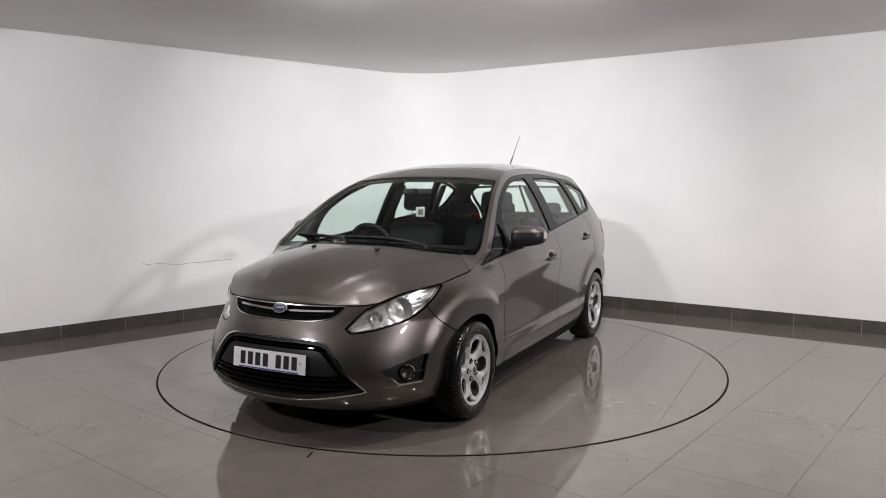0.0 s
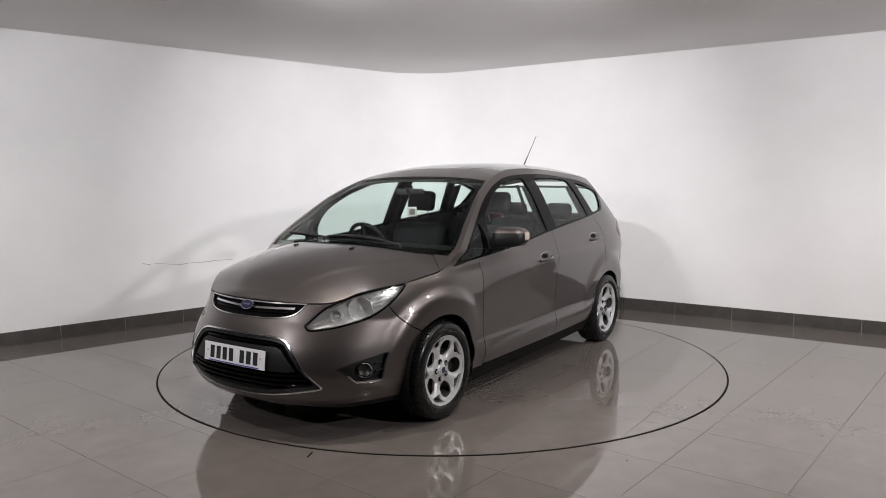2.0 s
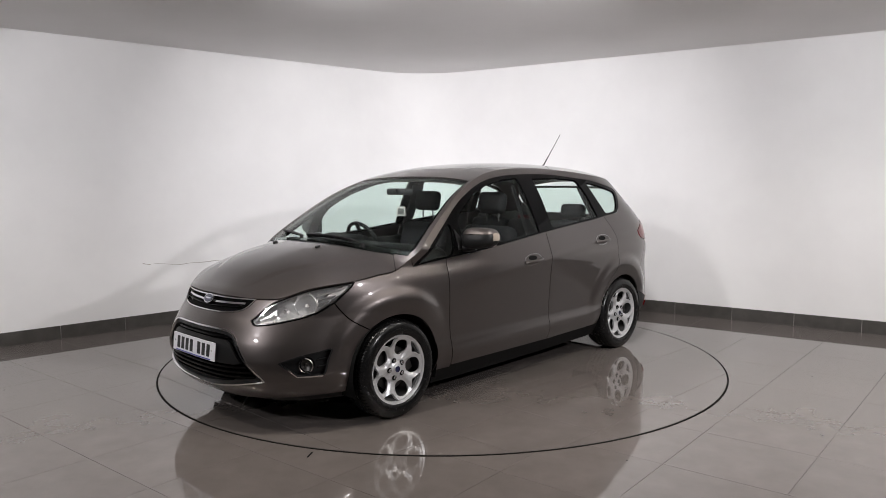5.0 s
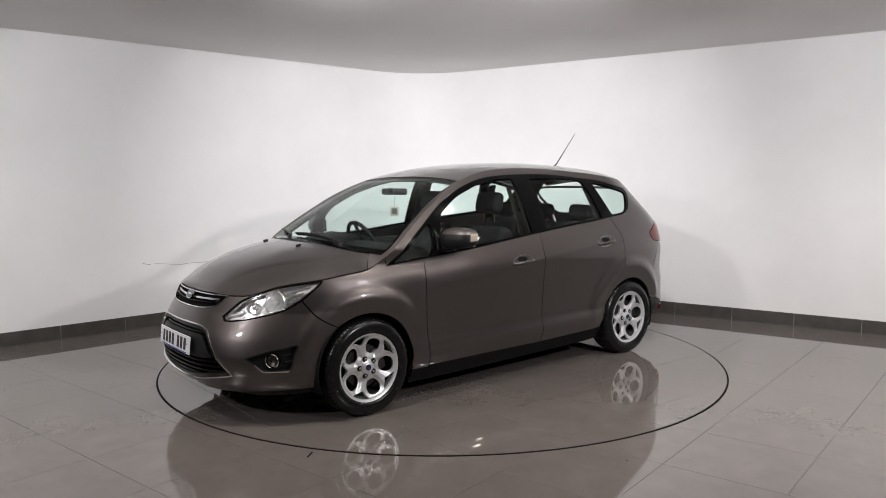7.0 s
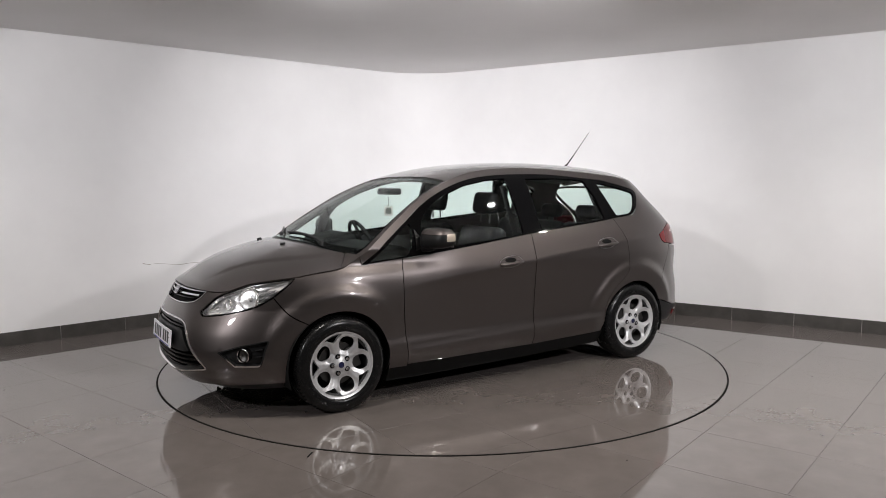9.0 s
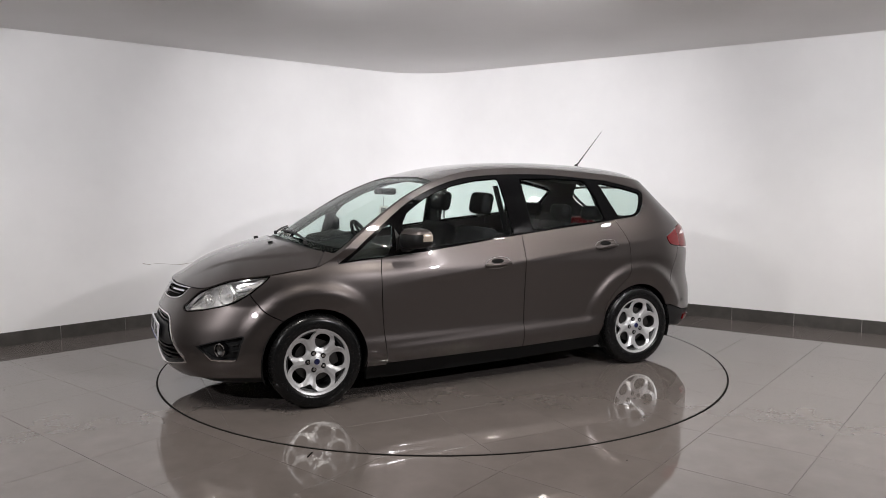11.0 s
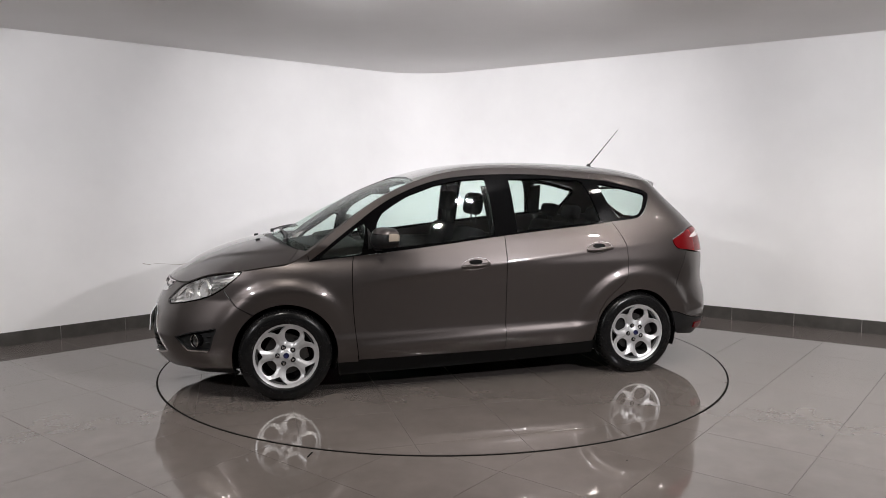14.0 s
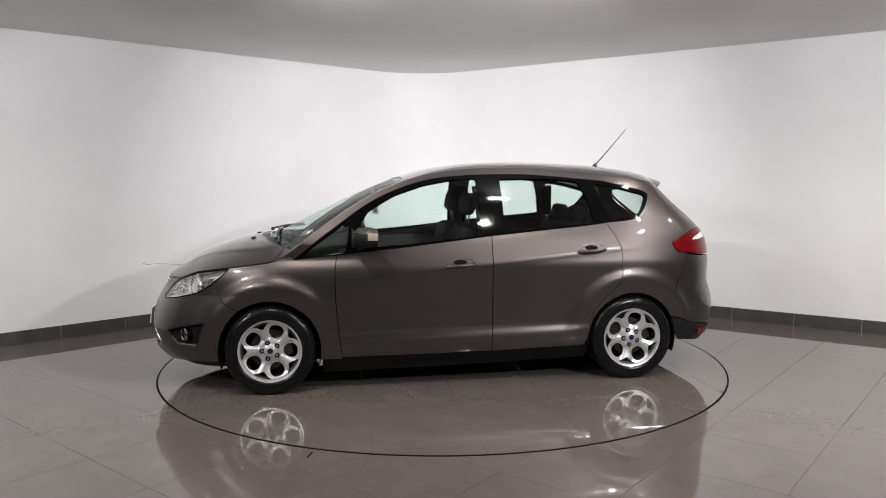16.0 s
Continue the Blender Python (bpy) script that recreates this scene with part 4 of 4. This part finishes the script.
def cup_surf(x0, z0):
    def surf(s, z):
        x, y, z = shell(s, z)
        d = ((x - x0) / 0.102) ** 2 + ((z - z0 - 0.008) / 0.041) ** 2
        return x, y + 0.0015 - 0.024 * step(1.0, 0.30, d), z
    return surf


def build_mirror(flip):
    """Door mirror: a rounded housing with a dark lower shell raised to darken the cap, an indicator at its outer end,
    the glass behind.
    """
    sy = -1 if flip else 1

    def place(p, grow):
        x, y, z = p
        x, y, z = (math.copysign(abs(q) ** k, q) for q, k in ((x, 0.62), (y, 0.60), (z, 0.66)))
        back = 0.050 if x < 0 else 0.088
        h = (0.076 if z > 0 else 0.066) - 0.010 * y
        return (0.638 + back * x * grow - 0.034 * y - 0.014 * max(z, 0.0) * max(x, 0.0), sy * (0.962 + 0.112 * y * grow), 1.098 + h * z * grow + 0.006 * y)

    def piece(name, keep, grow, mat, parent, label=""):
        bm = bmesh.new()
        bmesh.ops.create_icosphere(bm, subdivisions=5, radius=1.0)
        bmesh.ops.delete(bm, geom=[f for f in bm.faces if not keep(f.calc_center_median())], context="FACES")
        for v in bm.verts:
            v.co = place(v.co, grow)
        if flip:
            bmesh.ops.reverse_faces(bm, faces=bm.faces)
        return part(name, bm, mat, parent, label, 180)
    body = piece("door_mirror", lambda c: c.z > 0.30, 1.0, PAINT, car, "body-coloured door mirror with a dark lower shell, raised to darken the cap")
    # black lower shell, carried up the cap in place of its dark reflection
    piece("raised_dark_shell", lambda c: c.z <= 0.32, 0.99, PLASTIC, body)
    piece("seam", lambda c: 0.26 < c.z < 0.34, 0.994, LINER, body)
    piece("indicator", lambda c: c.y > 0.80 + 0.5 * abs(c.z - 0.12) and -0.14 < c.z < 0.40 and c.x < 0.30, 1.012, AMBER_LENS, body, "pale orange-white indicator lens")
    part("arm", tube([(0.70, sy * 0.80, 1.030), (0.685, sy * 0.86, 1.032), (0.662, sy * 0.93, 1.045)], 0.028, 12), PLASTIC, body)
    box_part("mirror_glass", (0.004, 0.17, 0.105), pose(0.590, sy * 0.955, 1.096, 0, 0, 12 * sy), CHROME, body, 0.002)
    # triangular foot on the door
    foot = [at(0.748, 1.02), at(0.700, 1.03), at(0.705, 1.10), at(0.745, 1.16)]
    sheet("foot", foot, PLASTIC, body, shell, off=0.006, thick=0.012, grid=0.03, flip=flip)


def build_top():
    def hood_rear(v):
        a = abs(v)
        return 1.425 - 0.285 * a * a if a < 0.86 else 1.2142 + (a - 0.86) / 0.14 * 0.085
    screen_low = lambda v: 1.365 - 0.205 * v * v
    header = lambda v: 0.345 + 0.030 * v * v
    patch("bonnet", lambda v: 2.1042, hood_rear, -0.996, 0.996, 60, 48, PAINT, car, off=0.001, thick=0.012, ease=1.6)
    for a, b in ((0.86, 1.0), (-1.0, -0.86)):
        patch("scuttle_corner", lambda v: hood_rear(v) - 0.005, lambda v: max(1.166, screen_low(v) - 0.002) if abs(v) < 0.957 else 1.166, a, b, 6, 16, PAINT, car, off=0.0, thick=0.02)
    patch("cowl", lambda v: hood_rear(v) - 0.004, lambda v: screen_low(v) - 0.01, -0.86, 0.86, 4, 40, PLASTIC, car, off=-0.012, thick=0.01)
    s = patch("windscreen", screen_low, header, -0.955, 0.955, 30, 40, SCREEN, car, off=-0.004, thick=0.005, label="clear laminated windscreen with a black border")
    s.visible_shadow = False
    patch("border", screen_low, lambda v: screen_low(v) - 0.055, -0.955, 0.955, 4, 40, GLOSS_BLACK, s, off=-0.0095, thick=0.002)
    patch("border", lambda v: header(v) + 0.045, header, -0.955, 0.955, 3, 40, GLOSS_BLACK, s, off=-0.0095, thick=0.002)
    for a, b in ((0.928, 0.955), (-0.955, -0.928)):
        patch("border", screen_low, header, a, b, 30, 3, GLOSS_BLACK, s, off=-0.0095, thick=0.002)
    for a, b in ((0.958, 1.0), (-1.0, -0.958)):
        patch("windscreen_pillar", lambda v: 1.165, lambda v: 0.372, a, b, 40, 4, PAINT, car, off=0.0, thick=0.03)
    patch("roof", lambda v: header(v) - 0.004, lambda v: -1.66, -1.0, 1.0, 60, 36, PAINT, car, off=0.0, thick=0.012)
    patch("headlining", lambda v: header(v) + 0.01, lambda v: -1.66, -0.97, 0.97, 30, 16, HEADLINING, car, off=-0.03, thick=0.01)

    def spoiler_surf(x, v):
        w = (-1.66 - x) / 0.16
        _, y, z = top(-1.66, v)
        return -1.66 + (x + 1.70) * (1 - 0.80 * abs(v) ** 3), y, z - (0.026 * w + 0.012 * w * w) * (1 - 0.5 * abs(v) ** 3)
    patch("roof_spoiler", lambda v: -1.662, lambda v: -1.86, -0.995, 0.995, 12, 30, PAINT, car, off=0.0, thick=0.022, surf=spoiler_surf)
    # washer nozzles
    for y in (0.25, -0.25):
        v = y / edge_half(1.475)
        p = top(1.475, v)
        b = bmesh.new()
        box(b, (0.034, 0.020, 0.016), pose(p[0], p[1], p[2] + 0.006, 0, 8, 0), 0.005)
        part("washer_nozzle", b, PLASTIC, car)
    # wipers
    for y0, y1, x0, x1 in ((0.50, -0.12, 1.30, 1.315), (-0.10, -0.66, 1.365, 1.15)):
        pts = []
        for i in range(13):
            w = i / 12
            y = y0 + (y1 - y0) * w
            x = x0 + (x1 - x0) * w - 0.02
            v = y / edge_half(x)
            p = top(x, v)
            pts.append((p[0], p[1], p[2] + 0.020 - 0.008 * w))
        arm = part("wiper", tube(pts, 0.008, 8), PLASTIC, car, "black wiper arm with its blade")
        part("blade", tube([(x - 0.012, y, z - 0.012) for x, y, z in pts[3:]], 0.006, 6), LINER, arm)
        b = lathe([(0.0, 0.012), (0.009, 0.011), (0.013, 0.005), (0.013, -0.015)], 20)
        b.transform(Matrix.Translation((pts[0][0] + 0.01, pts[0][1], pts[0][2] - 0.005)) @ pose(0, 0, 0, 90))
        part("pivot_cap", b, PLASTIC, arm)
    # roof aerial
    z0 = top(-1.33, 0)[2]
    foot = lathe([(0.0, 0.034), (0.008, 0.032), (0.016, 0.012), (0.026, 0.0), (0.0, -0.004)], 20)
    foot.transform(Matrix.Translation((-1.33, 0, z0)) @ pose(0, 0, 0, 90) @ Matrix.Diagonal((1.3, 1, 0.8, 1)))
    f = part("aerial", foot, PLASTIC, car, "thin black roof aerial leaning back")
    part("mast", tube([(-1.335, 0, z0 + 0.02), (-1.42, 0, z0 + 0.115)], 0.0055, 8), PLASTIC, f)
    part("whip", tube([(-1.42, 0, z0 + 0.115), (-1.602, -0.0, 1.908)], 0.0036, 6, 0.0026), PLASTIC, f)


def build_tail():
    gate = both([(S_TAIL, 0.872), (3.30, 0.892), (3.12, 0.905), (3.115, 1.0), (3.10, 1.108), (3.075, 1.18), (3.01, 1.30), at(-1.664, 1.405), (3.2, 1.415), (S_TAIL, 1.42)][::-1], S_TAIL)
    glass = both([(S_TAIL, 1.40), (3.2, 1.395), (3.01, 1.383), (3.055, 1.29), (3.12, 1.18), (3.18, 1.138), (S_TAIL, 1.13)], S_TAIL)
    t = sheet("tailgate", gate, PAINT, car, shell, [glass], gap=0.0028, grid=0.03)
    g = sheet("rear_window", glass, PANE, t, shell, off=-0.003, thick=0.004, grid=0.04)
    g.visible_shadow = False
    half = [(S_TAIL, 0.868), (3.30, 0.888), (3.10, 0.902), (2.90, 0.912), (2.78, 0.932)]
    rs = [(2.78, 0.936), (2.748, 0.87), (2.717, 0.79), (2.657, 0.66), at(-HUB_X - R_REAR * math.cos(radians(49)), HUB_Z + R_REAR * math.sin(radians(49)))]
    arc = wheel_arc(-HUB_X, R_REAR, 131, 154, 6)
    b = half + curve2(rs, 5)[1:] + arc[1:] + [(2.66, 0.452), (2.82, 0.395), (3.0, 0.372), (3.3, 0.36), (S_TAIL, 0.36)]
    sheet("rear_bumper", both(b, S_TAIL), PAINT, car, shell, gap=0.0028, grid=0.03, thick=0.012)
    v = [(S_TAIL, 0.357), (3.3, 0.357), (3.0, 0.369), (2.82, 0.392), (2.66, 0.449), (arc[-1][0] + 0.01, 0.449)] + wheel_arc(-HUB_X, R_REAR, 157, 174, 6) + [(2.72, 0.27), (2.95, 0.235), (3.3, 0.23), (S_TAIL, 0.23)]
    sheet("rear_valance", both(v, S_TAIL), PLASTIC, car, shell, off=-0.006, thick=0.02, grid=0.03)


def build_wheel():
    """A tyre on a five-spoke alloy wheel with forked spokes, its face towards +y."""
    wheel = new("wheel")
    t = [(0.216, 0.084), (0.223, 0.096), (0.240, 0.103), (0.266, 0.104), (0.288, 0.098), (0.3035, 0.086), (0.310, 0.072), (0.3135, 0.055), (0.3145, 0.0), (0.3135, -0.06), (0.3035, -0.088), (0.266, -0.105), (0.223, -0.096), (0.216, -0.084)]
    tyre = part("tyre", lathe(t, 96), RUBBER, wheel, "black rubber tyre with a ribbed tread")
    for y in (-0.05, -0.018, 0.018, 0.05):
        part("tread_groove", lathe([(0.313, y - 0.004), (0.3149, y - 0.004), (0.3149, y + 0.004), (0.313, y + 0.004)], 64), LINER, tyre)
    shoulder = []
    faces = []
    for k in range(72):
        a = 2 * math.pi * k / 72
        c, s = math.cos(a), math.sin(a)
        c2, s2 = math.cos(a + 0.022), math.sin(a + 0.022)
        n = len(shoulder)
        for cc, ss in ((c, s), (c2, s2)):
            shoulder += [(0.3142 * cc, 0.052, 0.3142 * ss), (0.3112 * cc, 0.072, 0.3112 * ss), (0.3045 * cc, 0.087, 0.3045 * ss)]
        faces += [(n, n + 1, n + 4, n + 3), (n + 1, n + 2, n + 5, n + 4)]
    solid("tread_lug", shoulder, faces, LINER, tyre, smooth_faces=False)
    part("barrel", lathe([(0.2045, 0.070), (0.1935, 0.045), (0.189, -0.068), (0.1915, -0.068), (0.1958, 0.044)], 64), BARREL, wheel)
    rim = part("rim", lathe([(0.209, 0.088), (0.222, 0.093), (0.2265, 0.090), (0.225, 0.080), (0.215, 0.074), (0.199, 0.045), (0.195, -0.07), (0.215, -0.088), (0.214, -0.09), (0.191, -0.072), (0.195, 0.047), (0.206, 0.074), (0.209, 0.088)], 96), ALLOY, wheel, "silver alloy rim")

    def face(x, z):
        r = math.hypot(x, z)
        y = 0.062 + 0.022 * step(0.09, 0.20, r) + 0.012 * step(0.055, 0.03, r)
        # each spoke has a raised middle ridge
        a = math.atan2(z, x)
        w = abs(((a - math.pi / 2) / (2 * math.pi / 5) + 0.5) % 1.0 - 0.5) * (2 * math.pi / 5)
        y -= 0.012 * step(0.10, 0.30, w) * step(0.06, 0.10, r) * step(0.205, 0.17, r)
        return x, y, z

    def flipface(x, z):
        return face(-x, z)[0], face(-x, z)[1], z
    outline = [(0.212 * math.cos(2 * math.pi * k / 90), 0.212 * math.sin(2 * math.pi * k / 90)) for k in range(90)]
    holes = []
    for k in range(5):
        turn = math.pi / 2 + math.pi / 5 + 2 * math.pi * k / 5
        half = [(0.090, 0.0), (0.095, 0.022), (0.112, 0.040), (0.140, 0.050), (0.166, 0.046), (0.183, 0.028), (0.189, 0.0)]
        shape = curve2(half + [(x, -y) for x, y in half[::-1]][1:], 3)[:-1]
        holes.append([(x * math.cos(turn) - y * math.sin(turn), x * math.sin(turn) + y * math.cos(turn)) for x, y in shape])
        turn += math.pi / 5
        half = [(0.153, 0.0), (0.160, 0.012), (0.174, 0.034), (0.187, 0.060), (0.193, 0.062), (0.2025, 0.036), (0.2065, 0.0)]
        shape = curve2(half + [(x, -y) for x, y in half[::-1]][1:], 3)[:-1]
        holes.append([(x * math.cos(turn) - y * math.sin(turn), x * math.sin(turn) + y * math.cos(turn)) for x, y in shape])
    sheet("spokes", [(-x, z) for x, z in outline], ALLOY, rim, flipface, [[(-x, z) for x, z in h] for h in holes], thick=0.014, grid=0.012, label="five forked silver spokes")
    # floor of the spoke pockets, its shade put into the darker alloy colour
    part("pocket_floor", lathe([(0.190, 0.062), (0.2065, 0.068), (0.2065, 0.062), (0.190, 0.056), (0.190, 0.062)], 64), BARREL, rim)
    for k in range(5):
        a = math.pi / 2 + 2 * math.pi * k / 5
        b = lathe([(0.0, 0.013), (0.008, 0.013), (0.0105, 0.007), (0.0105, -0.01)], 6)
        b.transform(Matrix.Translation((0.057 * math.cos(a), 0.066, 0.057 * math.sin(a))))
        nut = part("wheel_nut", b, CHROME, rim)
        b = lathe([(0.0105, 0.0030), (0.0175, 0.0030), (0.0175, 0.0), (0.0105, 0.0)], 20)
        b.transform(Matrix.Translation((0.057 * math.cos(a), 0.0645, 0.057 * math.sin(a))))
        part("nut_seat", b, LINER, rim)
    part("centre_cap", lathe([(0.0, 0.080), (0.022, 0.079), (0.027, 0.076), (0.028, 0.06)], 32), ALLOY, rim)
    part("cap_badge", lathe([(0.0, 0.0815), (0.019, 0.0808), (0.020, 0.079)], 32), BLUE, rim, "dark blue centre cap")
    part("brake_disc", lathe([(0.05, 0.020), (0.140, 0.020), (0.140, -0.004), (0.05, -0.004), (0.05, 0.020)], 48), STEEL, wheel, "grey steel brake disc")
    b = bmesh.new()
    box(b, (0.085, 0.06, 0.15), pose(-0.105, 0.015, 0.0), 0.012)
    part("brake_caliper", b, STEEL, wheel)
    part("backing", lathe([(0.0, -0.03), (0.185, -0.03), (0.185, -0.034)], 40), LINER, wheel)
    return wheel


def build_wheels():
    first = build_wheel()
    for x, y, flip, turn in ((HUB_X, 0.783, False, 18), (-HUB_X, 0.783, False, 25), (HUB_X, -0.783, True, 20), (-HUB_X, -0.783, True, 40)):
        m = pose(x, y, HUB_Z, 0, 0, 180 if flip else 0) @ pose(0, 0, 0, 0, turn, 0)
        if x == HUB_X and not flip:
            first.matrix_basis = m
            first.parent = car
        else:
            w = copy_thing(first, m)
            w.parent = car


def build_inside():
    """Floor pan, dark inner shell, dashboard, steering wheel on the right, seats, mirror and hanging card."""
    b = bmesh.new()
    box(b, (3.5, 1.20, 0.10), pose(-0.05, 0, 0.22), 0.03)
    box(b, (0.60, 1.00, 0.40), pose(1.45, 0, 0.52), 0.05)
    box(b, (0.75, 1.0, 0.08), pose(-1.66, 0, 0.36), 0.03)
    part("floor_pan", b, LINER, car)
    b = bmesh.new()
    for sy in (1, -1):
        box(b, (2.2, 0.05, 0.72), pose(-0.20, sy * 0.795, 0.62), 0.02)
        box(b, (0.60, 0.05, 0.55), pose(-1.40, sy * 0.60, 0.88), 0.02)
    part("door_lining", b, TRIM, car)
    b = bmesh.new()
    box(b, (0.62, 1.46, 0.30), pose(0.98, 0, 0.86, 0, 6, 0), 0.09, 4)
    box(b, (0.30, 0.44, 0.10), pose(0.86, -0.36, 1.01, 0, 8, 0), 0.045, 4)
    box(b, (0.25, 0.34, 0.55), pose(0.68, 0, 0.72, 0, 10, 0), 0.05, 3)
    part("dashboard", b, DASH, car, "dark moulded dashboard")
    ring = bmesh.new()
    n, k = 40, 8
    vs = [[ring.verts.new(((0.180 + 0.016 * math.cos(2 * math.pi * j / k)) * math.cos(2 * math.pi * i / n), (0.180 + 0.016 * math.cos(2 * math.pi * j / k)) * math.sin(2 * math.pi * i / n), 0.016 * math.sin(2 * math.pi * j / k))) for j in range(k)] for i in range(n)]
    for i in range(n):
        for j in range(k):
            ring.faces.new((vs[i][j], vs[(i + 1) % n][j], vs[(i + 1) % n][(j + 1) % k], vs[i][(j + 1) % k]))
    box(ring, (0.13, 0.13, 0.05), pose(0, 0, 0), 0.02)
    box(ring, (0.34, 0.035, 0.022), pose(0, 0, 0), 0.008)
    box(ring, (0.035, 0.17, 0.022), pose(0, -0.09, 0), 0.008)
    ring.transform(pose(0.56, -0.37, 0.985, 0, -64, 0) @ pose(0, 0, 0, 0, 0, 90))
    part("steering_wheel", ring, DASH, car, "black steering wheel")

    def seat(x, y, wide, back, name):
        b = bmesh.new()
        box(b, (0.52, wide, 0.18), pose(x + 0.20, y, 0.52, 0, -6, 0), 0.06, 4)
        s = part(name, b, FABRIC, car, "charcoal cloth seat with its headrest")
        b = bmesh.new()
        box(b, (0.15, wide, 0.60), pose(x - 0.12, y, 0.83, 0, -back, 0), 0.06, 4)
        part("backrest", b, FABRIC, s)
        return s

    def headrest(s, x, y, z, wide=0.26, high=0.17):
        b = bmesh.new()
        box(b, (0.10, wide, high), pose(x, y, z, 0, -12, 0), 0.042, 4)
        h = part("headrest", b, FABRIC, s)
        for dy in (-0.06, 0.06):
            part("stalk", tube([(x, y + dy, z - 0.15), (x, y + dy, z - 0.05)], 0.006, 6), STEEL, h)
    for y in (0.37, -0.37):
        s = seat(0.05, y, 0.50, 16, "front_seat")
        headrest(s, -0.165, y, 1.305)
    for y in (0.46, 0.0, -0.46):
        s = seat(-0.92, y, 0.44, 20, "rear_seat")
        headrest(s, -1.17, y, 1.205, 0.24, 0.12)
    for sy in (1, -1):
        # inner posts between the doors
        box_part("inner_post", (0.10, 0.03, 0.44), pose(-0.272, sy * 0.685, 1.24, sy * 27, 0, 0), TRIM, car, 0.01)
        box_part("inner_post", (0.10, 0.03, 0.30), pose(-1.10, sy * 0.66, 1.29, sy * 27, 8, 0), TRIM, car, 0.01)
    # belt
    for sy in (1, -1):
        b = box(bmesh.new(), (0.045, 0.003, 0.62), pose(-0.215, sy * 0.655, 1.15, sy * 18, 6, 0))
        part("seat_belt", b, DASH, car)
    m = bmesh.new()
    box(m, (0.030, 0.22, 0.050), pose(0.50, 0.0, 1.400, 0, -10, 28), 0.015, 3)
    mir = part("interior_mirror", m, DASH, car, "black rear-view mirror")
    part("stalk", tube([(0.515, 0, 1.39), (0.54, 0, 1.425)], 0.012, 8), DASH, mir)
    part("cord", tube([(0.53, 0.04, 1.36), (0.53, 0.04, 1.285)], 0.0015, 5), LINER, mir)
    c = box_part("hanging_card", (0.004, 0.068, 0.074), pose(0.53, 0.04, 1.25, 0, 0, 50), CARD, mir, 0.001, "pale square card hanging from the mirror")
    box_part("print", (0.006, 0.044, 0.046), pose(0.53, 0.04, 1.25, 0, 0, 50), CARD_DARK, c, 0.0005)


build_front()
for other in (False, True):
    build_flank(other)
build_top()
build_tail()
build_wheels()
build_inside()


# ---- motion: disc and car turn together at an even pace ----
def motions():
    rows, still = [], []
    for i in range(33):
        t = 0.5 * i
        turn = pose(0, 0, 0, 0, 0, -117.52 - 3.372 * t)
        still.append((t, turn))
        rows.append((t, turn @ pose(0.030, 0.067, 0.004)))
    walk(car, rows)
    walk(turntable, still)


motions()
